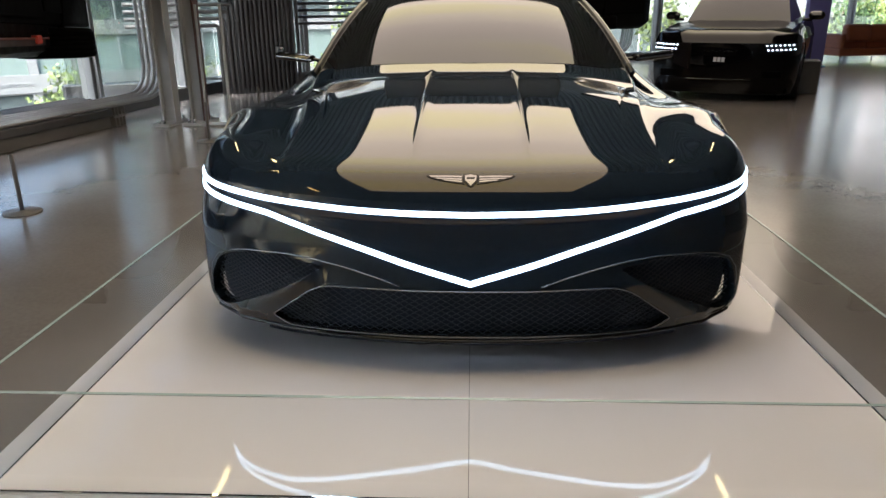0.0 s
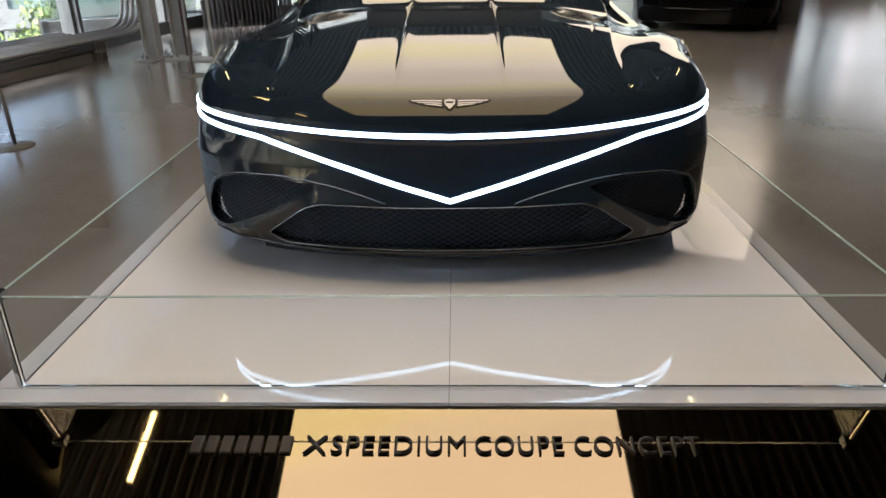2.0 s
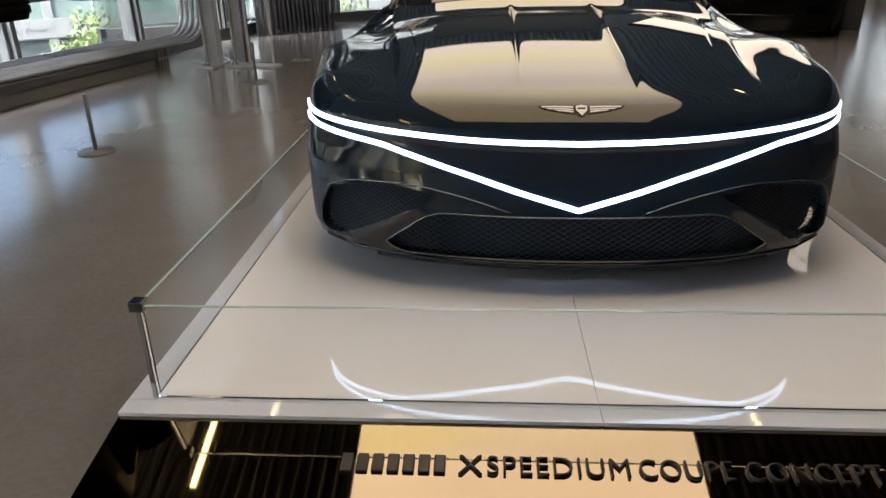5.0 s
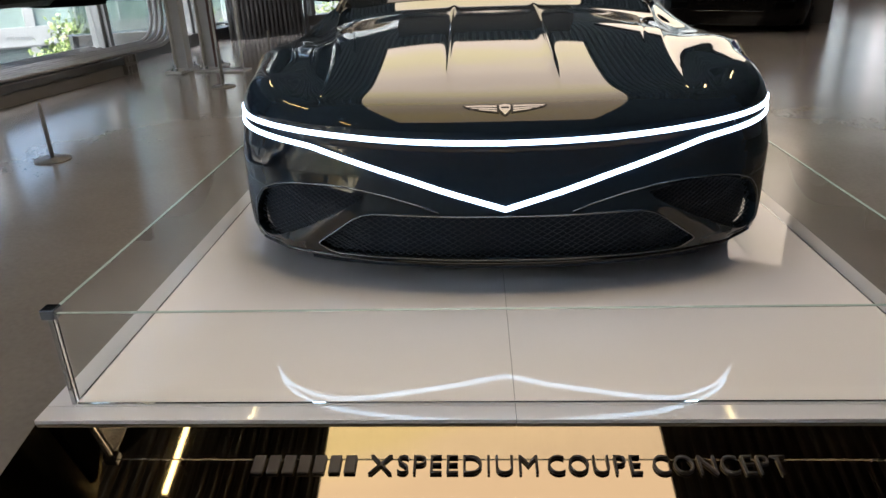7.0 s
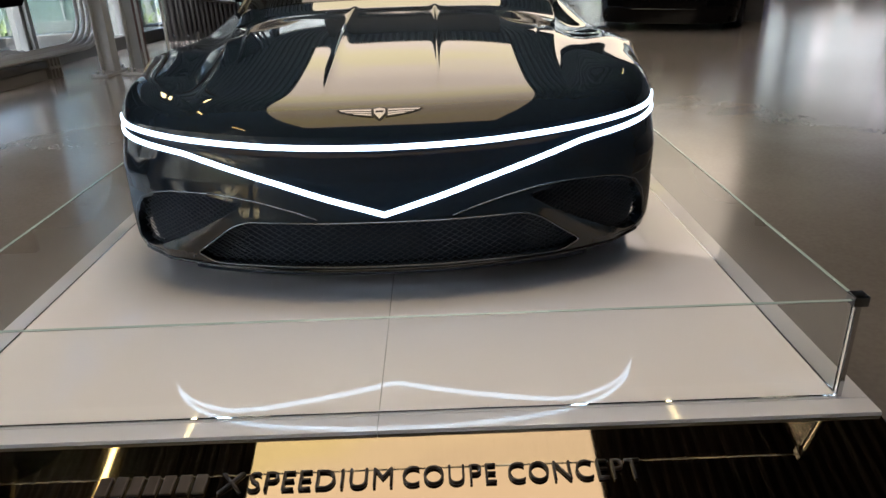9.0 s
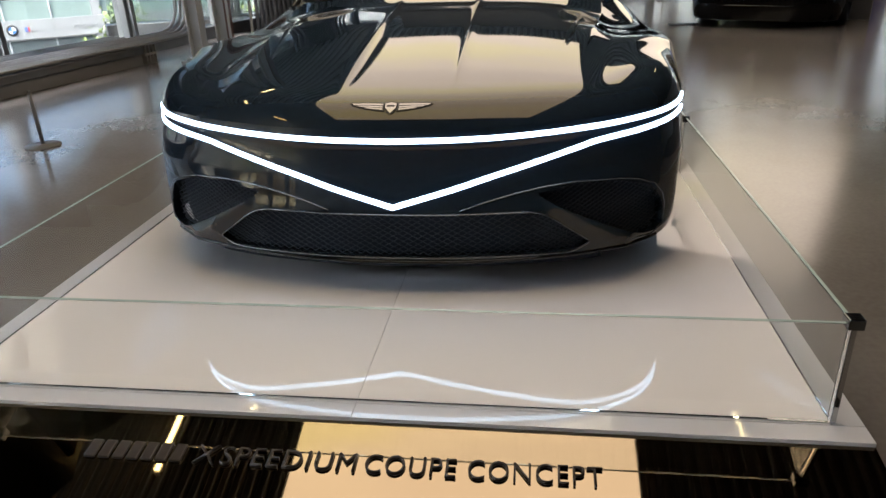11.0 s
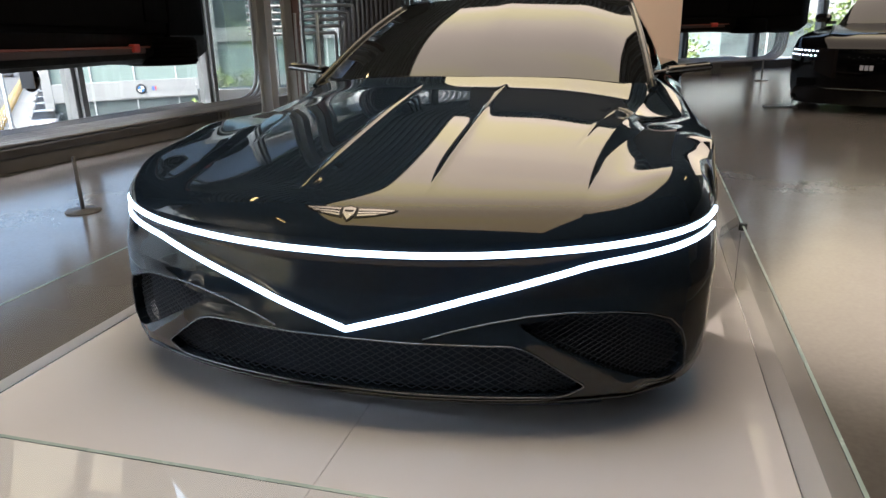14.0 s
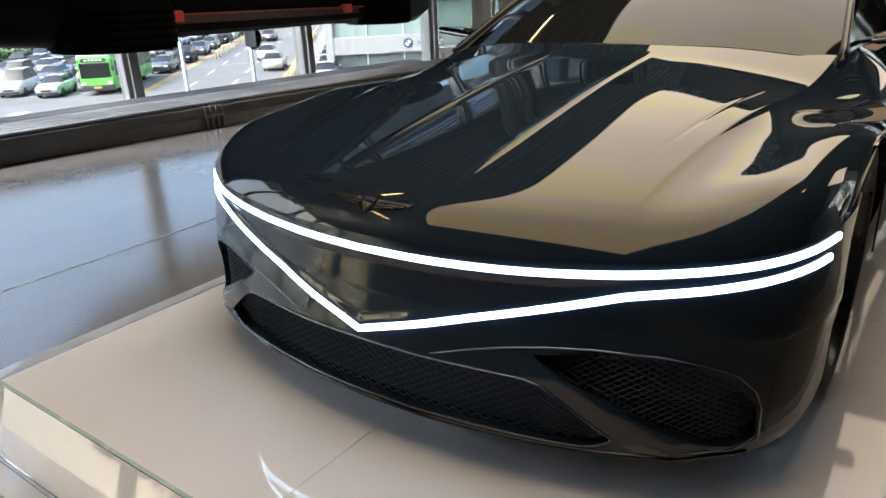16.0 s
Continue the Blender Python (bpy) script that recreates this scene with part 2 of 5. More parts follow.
def tube(bm, pts, r, sides=8, caps=True):
    """A round bar along a line of points."""
    pts = [Vector(p) for p in pts]
    rings, up = [], None
    for i, p in enumerate(pts):
        d = (pts[min(i + 1, len(pts) - 1)] - pts[max(i - 1, 0)]).normalized()
        if up is None:
            up = d.orthogonal().normalized()
        up = (up - d * up.dot(d)).normalized()
        side = d.cross(up)
        rings.append([bm.verts.new(p + r * (math.cos(a) * up + math.sin(a) * side)) for a in (2 * math.pi * k / sides for k in range(sides))])
    for a, b in zip(rings, rings[1:]):
        for k in range(sides):
            f = bm.faces.new((a[k], a[(k + 1) % sides], b[(k + 1) % sides], b[k]))
            f.smooth = True
    if caps:
        bm.faces.new(rings[0][::-1])
        bm.faces.new(rings[-1])
    return bm


def lathe(bm, profile, m=Matrix(), steps=48):
    """Turns a profile of (radius, height) about the z axis of m."""
    rings = []
    for k in range(steps):
        a = 2 * math.pi * k / steps
        rings.append([bm.verts.new(m @ Vector((r * math.cos(a), r * math.sin(a), h))) for r, h in profile])
    for k in range(steps):
        a, b = rings[k], rings[(k + 1) % steps]
        for i in range(len(profile) - 1):
            f = bm.faces.new((a[i], b[i], b[i + 1], a[i + 1]))
            f.smooth = True
    return bm


def grid_faces(bm, rows, closed=False):
    """Faces over rows of points, all of one length."""
    vs = [[bm.verts.new(p) for p in row] for row in rows]
    n = len(rows[0])
    for a, b in zip(vs, vs[1:]):
        for k in range(n if closed else n - 1):
            f = bm.faces.new((a[k], a[(k + 1) % n], b[(k + 1) % n], b[k]))
            f.smooth = True
    return vs


def bent(points, radius, steps=6):
    """A line of points with its corners rounded."""
    pts = [Vector(p) for p in points]
    out = [pts[0]]
    for a, b, c in zip(pts, pts[1:], pts[2:]):
        p, q = b + (a - b).normalized() * radius, b + (c - b).normalized() * radius
        for k in range(steps + 1):
            t = k / steps
            out.append(p * (1 - t) ** 2 + b * 2 * t * (1 - t) + q * t * t)
    return out + [pts[-1]]


def curve_at(knots):
    """A smooth monotone curve through (x, y) knots."""
    xs, ys = np.array(knots, float).T
    h, d = np.diff(xs), np.diff(ys) / np.diff(xs)
    m = np.zeros(len(xs))
    m[0], m[-1] = d[0], d[-1]
    for i in range(1, len(xs) - 1):
        if d[i - 1] * d[i] > 0:
            w1, w2 = 2 * h[i] + h[i - 1], h[i] + 2 * h[i - 1]
            m[i] = (w1 + w2) / (w1 / d[i - 1] + w2 / d[i])

    def f(x):
        x = min(max(x, xs[0]), xs[-1])
        i = min(max(int(np.searchsorted(xs, x)) - 1, 0), len(xs) - 2)
        t = (x - xs[i]) / h[i]
        return float((1 + 2 * t) * (1 - t) ** 2 * ys[i] + t * (1 - t) ** 2 * h[i] * m[i] + t * t * (3 - 2 * t) * ys[i + 1] + t * t * (t - 1) * h[i] * m[i + 1])
    return f


def rounded_polygon(corners, radius, steps=5):
    """A closed polygon in two dimensions with round corners."""
    out, n = [], len(corners)
    for i in range(n):
        a, b, c = (Vector(corners[(i + k) % n]) for k in (-1, 0, 1))
        r = radius[i] if isinstance(radius, (list, tuple)) else radius
        p, q = b + (a - b).normalized() * r, b + (c - b).normalized() * r
        out += [p * (1 - t) ** 2 + b * 2 * t * (1 - t) + q * t * t for t in (k / steps for k in range(steps + 1))]
    return out


def cut_opening(bm, polygon, axes, keep, depth):
    """Cuts a convex polygon, given in two of the axes, out of a shell and folds its rim inward along depth."""
    i, j = axes
    lo = [min(p[k] for p in polygon) - 0.03 for k in (0, 1)]
    hi = [max(p[k] for p in polygon) + 0.03 for k in (0, 1)]
    mid = Vector((sum(p[0] for p in polygon) / len(polygon), sum(p[1] for p in polygon) / len(polygon)))

    def near(f):
        c = f.calc_center_median()
        return keep(c) and lo[0] < c[i] < hi[0] and lo[1] < c[j] < hi[1]
    lines = []
    for a, b in zip(polygon, polygon[1:] + polygon[:1]):
        e = b - a
        if e.length < 1e-5:
            continue
        nrm = Vector((e.y, -e.x)).normalized()
        if nrm.dot(mid - a) > 0:
            nrm = -nrm
        lines.append((a, nrm))
        fs = [f for f in bm.faces if near(f)]
        geo = list({v for f in fs for v in f.verts}) + list({e for f in fs for e in f.edges}) + fs
        co, no = Vector((0, 0, 0)), Vector((0, 0, 0))
        co[i], co[j], no[i], no[j] = a.x, a.y, nrm.x, nrm.y
        bmesh.ops.bisect_plane(bm, geom=geo, dist=1e-6, plane_co=co, plane_no=no)
    gone = []
    for f in bm.faces:
        if near(f):
            c = f.calc_center_median()
            if all(nrm.dot(Vector((c[i], c[j])) - a) < 1e-5 for a, nrm in lines):
                gone.append(f)
    gs = set(gone)
    edge = list({e for f in gone for e in f.edges if any(g not in gs for g in e.link_faces)})
    bmesh.ops.delete(bm, geom=gone, context="FACES")
    edge = [e for e in edge if e.is_valid]
    out = bmesh.ops.extrude_edge_only(bm, edges=edge)
    vs = [g for g in out["geom"] if isinstance(g, bmesh.types.BMVert)]
    bmesh.ops.translate(bm, vec=depth, verts=vs)
    for g in out["geom"]:
        if isinstance(g, bmesh.types.BMFace):
            g.smooth = False


# ---- the room ----
WALL_P, WALL_D = Vector((-4.8, 3.25, 0)), Vector((0.187, 0.982, 0)).normalized()
WALL_N = Vector((WALL_D.y, -WALL_D.x, 0))


def on_wall(s, off, z):
    """A place by the street window: s along it, off into the room from the kick plate."""
    return WALL_P + WALL_D * s + WALL_N * off + Vector((0, 0, z))


BACK_P, BACK_D = Vector((1.2, 15.2, 0)), Vector((0.795, 0.606, 0)).normalized()
BACK_N = Vector((BACK_D.y, -BACK_D.x, 0))


def on_back(s, off, z):
    """A place by the rear window: s along it, off into the room from the kick plate."""
    return BACK_P + BACK_D * s + BACK_N * off + Vector((0, 0, z))


def frame_of(p, d, nrm):
    """A pose whose x runs along d and whose y points into the room."""
    return Matrix(((d.x, nrm.x, 0, p.x), (d.y, nrm.y, 0, p.y), (0, 0, 1, p.z), (0, 0, 0, 1)))


WALL_M = frame_of(WALL_P, WALL_D, WALL_N)
BACK_M = frame_of(BACK_P, BACK_D, BACK_N)
CEIL = 4.4

bm = bmesh.new()
pts = [on_wall(-12, -0.8, 0), on_wall(8.2, -0.8, 0), on_back(-8.6, -0.8, 0), on_back(16, -0.8, 0), Vector((15, 18, 0)), Vector((15, -9, 0)), Vector((-6, -9, 0))]
top = [bm.verts.new((p.x, p.y, 0)) for p in pts]
low = [bm.verts.new((p.x, p.y, -0.3)) for p in pts]
bm.faces.new(top[::-1])
bm.faces.new(low)
for k in range(len(pts)):
    bm.faces.new((top[k], top[(k + 1) % len(pts)], low[(k + 1) % len(pts)], low[k]))
bmesh.ops.recalc_face_normals(bm, faces=bm.faces)
tagged(mesh_object("floor", bm, concrete), "polished grey-brown concrete showroom floor with glossy clouds", "floor", kind="structure")

bm = bmesh.new()
top = [bm.verts.new((p.x, p.y, CEIL + 0.3)) for p in pts]
low = [bm.verts.new((p.x, p.y, CEIL)) for p in pts]
bm.faces.new(top)
bm.faces.new(low[::-1])
for k in range(len(pts)):
    bm.faces.new((top[k], top[(k + 1) % len(pts)], low[(k + 1) % len(pts)], low[k]))
for k in range(168):
    x = -7.0 + k * 0.125
    tube(bm, [(x, -8.5, CEIL - 0.07), (x, 14.0, CEIL - 0.07)], 0.032, 6)
bmesh.ops.recalc_face_normals(bm, faces=bm.faces)
tagged(mesh_object("ceiling", bm, ceiling_metal), "dark showroom ceiling ribbed with steel pipes", "ceiling", kind="structure")

for name, a, b in (("wall_south", (-8.5, -9.0), (15.0, -9.0)), ("wall_east", (15.0, -9.0), (15.0, 23.5))):
    d = (Vector(b) - Vector(a)).normalized()
    m = frame_of(Vector((*a, 0)), Vector((*d, 0)), Vector((d.y, -d.x, 0)))
    length = (Vector(b) - Vector(a)).length
    tagged(mesh_object(name, boxed(0, -0.1, -0.3, length, 0.1, CEIL + 0.3, m=m), plain_wall), "plain grey plaster wall of the showroom", "wall", kind="structure")


def window_wall(name, m, s0, s1, bars, label):
    """A glazed wall: sill, head, mullions and one pane to each bay."""
    win = empty(name, m, label, "window", kind="structure")
    part("window_sill", boxed(s0, -0.9, -0.3, s1, -0.62, 0.16, bevel=0.01), dark_steel, win)
    part("window_head", boxed(s0, -0.85, CEIL - 0.15, s1, -0.65, CEIL - 0.002, bevel=0.005), mull_metal, win)
    for s in bars:
        b = boxed(s - 0.075, -0.84, 0.16, s + 0.075, -0.66, CEIL - 0.15, bevel=0.008)
        box(b, s - 0.03, -0.66, 0.16, s + 0.03, -0.61, CEIL - 0.15, bevel=0.004)
        part("mullion", b, mull_metal, win)
    for a, b in zip([s0, *bars], [*bars, s1]):
        if b - a > 0.3:
            p = part("pane", boxed(a + 0.07, -0.765, 0.16, b - 0.07, -0.745, CEIL - 0.15), win_glass, win)
            p.visible_shadow = False
    return win


window_wall("window_1", WALL_M, -12, 8.2, [-10.18, -8.25, -6.32, -4.4, -2.46, -0.53, 1.4, 3.35, 5.25, 7.15], "tall street window with grey metal mullions")
window_wall("window_2", BACK_M, -8.6, 16, [-6.6, -4.7, -2.8, -0.9, 1.0, 2.9, 4.8, 6.7, 8.6, 10.5, 12.4, 14.3], "tall rear window with grey metal mullions")
d = (on_back(-8.6, -0.8, 0) - on_wall(8.2, -0.8, 0))
end_m = frame_of(on_wall(8.2, -0.8, 0), d.normalized(), Vector((d.normalized().y, -d.normalized().x, 0)))
window_wall("window_3", end_m @ pose(0, 0.75, 0), 0.1, d.length - 0.1, [1.0], "narrow corner window with a metal mullion")


def pipe_bench(name, m, s0, s1, turn_up, label, brackets, count=8):
    """Low window bench of parallel steel pipes on a dark beam; at one end the pipes bend up the wall."""
    bench = empty(name, m, label, "bench")
    part("kick_plate", boxed(s0, -0.6, 0.0, s1, 0.0, 0.115, bevel=0.004), grey_steel, bench)
    # black sheet added below the pipes to paint the shade in their gaps
    part("pipe_gap_shade", boxed(s0, -0.62, 0.119, s1, -0.052, 0.20), matt_black, bench)
    part("front_beam", boxed(s0, -0.05, 0.119, s1, 0.035, 0.205, bevel=0.012), dark_steel, bench)
    for k in range(count):
        off, up = -0.02 - k * 0.082, 0.226 + 0.005 * k
        pts = [(s0, off, up), (s1, off, up)]
        if turn_up and k < 5:
            e = s1 + 0.88 + 0.012 * k
            pts = bent([(s0, off, up), (e, off, up), (e, off, CEIL - 0.1)], 0.42, 9)
        b = bmesh.new()
        tube(b, pts, 0.022, 10)
        part("pipe", b, bench_pipe, bench)
    for s in brackets:
        b = bmesh.new()
        for k in range(4):
            box(b, s + k * 0.055 - 0.009, -0.1, 0.004, s + k * 0.055 + 0.009, 0.06, 0.21, bevel=0.004)
        box(b, s - 0.02, 0.0, 0.10, s + 0.19, 0.055, 0.13, bevel=0.004)
        part("bracket", b, grey_steel, bench)
    return bench


pipe_bench("pipe_bench", WALL_M, -9.0, 4.8, True, "low window bench of parallel brushed steel pipes", (-7.85, -4.65, -1.45, 1.72, 4.55))
pipe_bench("pipe_bench", BACK_M, -3.0, 2.2, True, "low rear window bench of parallel brushed steel pipes", (-1.45, 1.15))

# steel columns at the corner of the street window
for x, y, w, mat, lab in ((-3.37, 7.95, 0.16, grey_metal, "grey painted steel column on a bolted base plate"), (-3.07, 8.03, 0.165, grey_metal, "grey and rust-red steel column on a bolted base plate")):
    col = empty("steel_column", pose(x, y, 0, 0, 0, -8), lab, "column", "columns at the window corner")
    b = boxed(-w / 2, -0.012, 0.03, w / 2, 0.012, CEIL, bevel=0.003)
    box(b, -w / 2, -0.06, 0.03, -w / 2 + 0.02, 0.06, CEIL, bevel=0.003)
    part("web", b, mat, col)
    part("flange", boxed(w / 2 - 0.02, -0.06, 0.03, w / 2 + 0.004, 0.06, CEIL, bevel=0.003), red_brown if w > 0.162 else grey_metal, col)
    part("base_plate", boxed(-w / 2 - 0.02, -0.24, 0.0, w / 2 + 0.02, 0.24, 0.03, bevel=0.005), grey_metal, col)
    for dx in (-1, 1):
        for dy in (-0.2, 0.2):
            b = bmesh.new()
            lathe(b, [(0, 0.075), (0.014, 0.075), (0.016, 0.06), (0.016, 0.03)], pose(dx * (w / 2 - 0.05), dy, 0), 8)
            part("bolt", b, chrome, col)

# nested pipes that run along the rear window and bend down to the floor
for k in range(18):
    lo, sx = 1.0 + 0.096 * k, -6.62 + 0.072 * k
    b = bmesh.new()
    tube(b, bent([on_back(-7.9, 0.62, lo), on_back(sx, 0.62, lo), on_back(sx, 0.62, 0.0)], 0.05), 0.027, 8)
    tagged(mesh_object("steel_pipe", b, window_pipe), "brushed steel pipe along the window, bending down to the floor", "pipe", "nested pipes at the rear window")
for k in range(12):
    b = bmesh.new()
    p = on_back(-6.5 + 0.1 * k, 0.42 + 0.04 * math.sin(k * 0.9), 0)
    tube(b, [p, p + Vector((0, 0, CEIL))], 0.026, 8)
    tagged(mesh_object("steel_pipe", b, dark_steel), "upright dark steel pipe from floor to ceiling", "pipe", "upright pipes at the rear window")
for k in range(5):
    b = bmesh.new()
    tube(b, [on_back(-5.3, 0.35, 1.0 + 0.1 * k), on_back(-3.1, 0.35, 1.0 + 0.1 * k)], 0.022, 8)
    tagged(mesh_object("steel_pipe", b, dark_steel), "level steel pipe across the rear window", "pipe", "level pipes at the rear window")
cp = on_back(-5.95, 0.12, 0)
casing = empty("round_column", pose(cp.x, cp.y, 0), "dark round column standing among upright steel pipes", "column")
part("shaft", lathe(bmesh.new(), [(0, 0.0), (0.44, 0.0), (0.44, CEIL), (0, CEIL)], Matrix(), 40), dark_ceiling, casing)
part("base_ring", lathe(bmesh.new(), [(0.441, 0.0), (0.47, 0.0), (0.47, 0.06), (0.441, 0.065)], Matrix(), 40), dark_steel, casing)
valve = empty("pipe_valve", frame_of(on_back(-5.75, 0.66, 0.62), BACK_D, BACK_N), "small metal valve body on the upright pipes", "valve")
part("valve_body", boxed(-0.05, 0.0, -0.06, 0.05, 0.08, 0.06, bevel=0.015), steel, valve)
part("valve_knob", lathe(bmesh.new(), [(0, 0.03), (0.035, 0.03), (0.04, 0.0), (0.012, -0.01), (0.012, -0.05)], pose(0, 0.11, 0.03, -90), 14), chrome, valve)

acr = empty("acrylic_barrier", pose(-2.80, 7.86, 0, 0, 0, -8), "clear acrylic barrier sheet beside the steel columns", "barrier")
p = part("sheet", boxed(-0.14, -0.006, 0.02, 0.14, 0.006, 1.25, bevel=0.002), glass, acr)
p.visible_shadow = False
for x in (-0.14, 0.14):
    part("edge_post", boxed(x - 0.012, -0.014, 0.0, x + 0.012, 0.014, 1.27, bevel=0.003), grey_metal, acr)
part("base", boxed(-0.2, -0.1, 0.0, 0.2, 0.1, 0.02, bevel=0.004), grey_metal, acr)

# ---- display stage ----
STAGE_M = Matrix.Translation((0, 0, -0.0218)) @ Matrix.Scale(1.018, 4)
deck = empty("display_stage", STAGE_M, "low white gloss display stage with a mirror front panel", "stage")
DX, DY0, DY1, DZ = 1.252, 1.425, 7.5, 0.10
part("plinth", boxed(-1.2, 1.47, 0.0, 1.2, 7.45, DZ - 0.031), dark_steel, deck)
LX, LY = 1.176, 1.487
G = 0.0011
for x0, x1 in ((-LX + G, -0.0006), (0.0006, LX - G)):
    for y0, y1 in ((LY + G, 3.48), (3.483, 5.48), (5.483, DY1)):
        part("deck_panel", boxed(x0, y0, DZ - 0.012, x1, y1, DZ, bevel=0.001), deck_white, deck)
for x0, x1, y0, y1 in ((-DX, -LX - G, LY + G, DY1), (LX + G, DX, LY + G, DY1), (-DX, -0.0006, DY0, LY - G), (0.0006, DX, DY0, LY - G)):
    part("edge_panel", boxed(x0, y0, DZ - 0.012, x1, y1, DZ, bevel=0.001), deck_white, deck)
part("joint_bed", boxed(-1.22, 1.44, DZ - 0.03, 1.22, 7.48, DZ - 0.0125), deck_line, deck)
SL = math.tan(radians(9.5))
bm = bmesh.new()
rows = []
for y in (DY0, 1.06):
    z = 0.087 - (DY0 - y) * SL
    rows.append((y, z))
vs = [bm.verts.new(p) for p in ((-DX, rows[0][0], rows[0][1]), (DX, rows[0][0], rows[0][1]), (DX, rows[1][0], rows[1][1]), (-DX, rows[1][0], rows[1][1]),
                               (-DX, rows[0][0] + 0.06, 0), (DX, rows[0][0] + 0.06, 0), (DX, rows[1][0], 0), (-DX, rows[1][0], 0), (-DX, rows[0][0] + 0.06, rows[0][1]), (DX, rows[0][0] + 0.06, rows[0][1]))]
for f in ((0, 1, 2, 3), (3, 2, 6, 7), (4, 7, 6, 5), (8, 9, 1, 0), (4, 5, 9, 8), (0, 3, 7, 4, 8), (1, 9, 5, 6, 2)):
    bm.faces.new([vs[i] for i in f])
bmesh.ops.recalc_face_normals(bm, faces=bm.faces)
part("front_panel", bm, gold_mirror, deck, "sloping polished black-gold mirror panel")

SLOPE = pose(0, DY0, 0.087, 9.5)
DECK_TOP = DZ * 1.018 - 0.0218


def lettering(text, x0, x1, y, height, material, parent, m, depth=0.008):
    """Raised letters fitted between x0 and x1 on the plane of m."""
    cu = bpy.data.curves.new("letters", "FONT")
    cu.body, cu.size, cu.extrude, cu.offset, cu.space_character = text, 1.0, 0.0, -0.008, 1.08
    tmp = new("letters", cu)
    me = bpy.data.meshes.new_from_object(tmp.evaluated_get(bpy.context.evaluated_depsgraph_get()))
    bpy.data.objects.remove(tmp)
    b = bmesh.new()
    b.from_mesh(me)
    xs = [v.co.x for v in b.verts]
    ys = [v.co.y for v in b.verts]
    for v in b.verts:
        v.co.x = x0 + (v.co.x - min(xs)) / (max(xs) - min(xs)) * (x1 - x0)
        v.co.y = y + (v.co.y - min(ys)) / (max(ys) - min(ys)) * height
        v.co.z = 0
    out = bmesh.ops.extrude_face_region(b, geom=list(b.faces))
    bmesh.ops.translate(b, vec=(0, 0, depth), verts=[g for g in out["geom"] if isinstance(g, bmesh.types.BMVert)])
    bmesh.ops.recalc_face_normals(b, faces=b.faces)
    bmesh.ops.transform(b, matrix=m, verts=b.verts)
    return part("lettering", b, material, parent)


LET_Y, LET_H = -0.160, 0.054
for word, x0, x1 in (("X", -0.358, -0.302), ("SPEEDIUM", -0.290, 0.043), ("COUPE", 0.066, 0.283), ("CONCEPT", 0.311, 0.620)):
    lettering(word, x0, x1, LET_Y, LET_H, letter_mat, deck, SLOPE)
for k in range(7):
    x = -0.640 + k * 0.0372
    part("letter_block", boxed(x, LET_Y, 0.0005, x + 0.028, LET_Y + LET_H, 0.008, bevel=0.003, m=SLOPE), letter_mat, deck)

# glass screens round the stage
for name, x0, y0, x1, y1 in (("front", -1.17, 1.5, 1.17, 1.5), ("left", -1.18, 1.515, -1.18, 7.45), ("right", 1.18, 1.515, 1.18, 7.45)):
    screen = empty("glass_screen", STAGE_M, "low frameless clear glass screen standing on the white stage", "glass screen", "screens round the stage")
    n_panes = 1 if name == "front" else 3
    for k in range(n_panes):
        ya, yb = y0 + (y1 - y0) * k / n_panes, y0 + (y1 - y0) * (k + 1) / n_panes
        if name == "front":
            b = boxed(x0, y0 - 0.005, DZ + 0.0022, x1, y0 + 0.005, 0.375, bevel=0.0005)
            part("base_seal", boxed(x0, y0 - 0.006, DZ + 0.0003, x1, y0 + 0.006, DZ + 0.0018), grey_metal, screen)
        else:
            b = boxed(x0 - 0.005, ya + 0.004, DZ + 0.001, x0 + 0.005, yb - 0.004, 0.375, bevel=0.001)
        p = part("pane", b, glass, screen)
        p.visible_shadow = False
        x_a, x_b, y_a, y_b = (x0, x1, y0 - 0.0042, y0 + 0.0042) if name == "front" else (x0 - 0.0042, x0 + 0.0042, ya + 0.004, yb - 0.004)
        # thin strip laid on the pane, its bright edge gleam painted on
        part("edge_gleam", boxed(x_a, y_a, 0.3753, x_b, y_b, 0.3768), edge_gleam_mat, p)
        if k and name != "front":
            part("clip", boxed(x0 - 0.016, ya - 0.012, 0.355, x0 + 0.016, ya + 0.012, 0.385, bevel=0.003), dark_chrome, screen)
for sx in (-1, 1):
    corner = empty("corner_clamp", STAGE_M @ pose(sx * 1.18, 1.505, DZ), "polished metal corner clamp joining two glass screens", "clamp", "clamps on the glass screens")
    part("cap", boxed(-0.019, -0.019, 0.262, 0.019, 0.019, 0.290, bevel=0.003), dark_chrome, corner)
    part("edge_strip", boxed(-0.006, -0.012, 0.001, 0.006, -0.002, 0.262, bevel=0.001), chrome, corner)
part_end = empty("corner_clamp", STAGE_M @ pose(1.18, 7.46, DZ), "small metal clamp at the far end of the glass screen", "clamp", "clamps on the glass screens")
part("cap", boxed(-0.02, -0.02, 0.25, 0.02, 0.02, 0.28, bevel=0.003), dark_chrome, part_end)

# small leaning information board on the stage
board = empty("info_board", STAGE_M @ pose(1.105, 4.30, DZ, 0, 0, -82), "small dark grey leaning information board on the white stage", "info board")
panel = part("panel", boxed(-0.09, -0.004, 0.0, 0.09, 0.004, 0.15, bevel=0.002, m=pose(0, 0.05, 0.004, 48)), grey_steel, board)
for k in range(5):
    part("print_bar", boxed(-0.07, -0.0052, 0.03 + k * 0.022, 0.05 - 0.02 * (k % 2), -0.0042, 0.038 + k * 0.022, m=pose(0, 0.05, 0.004, 48)), white_plastic, panel)
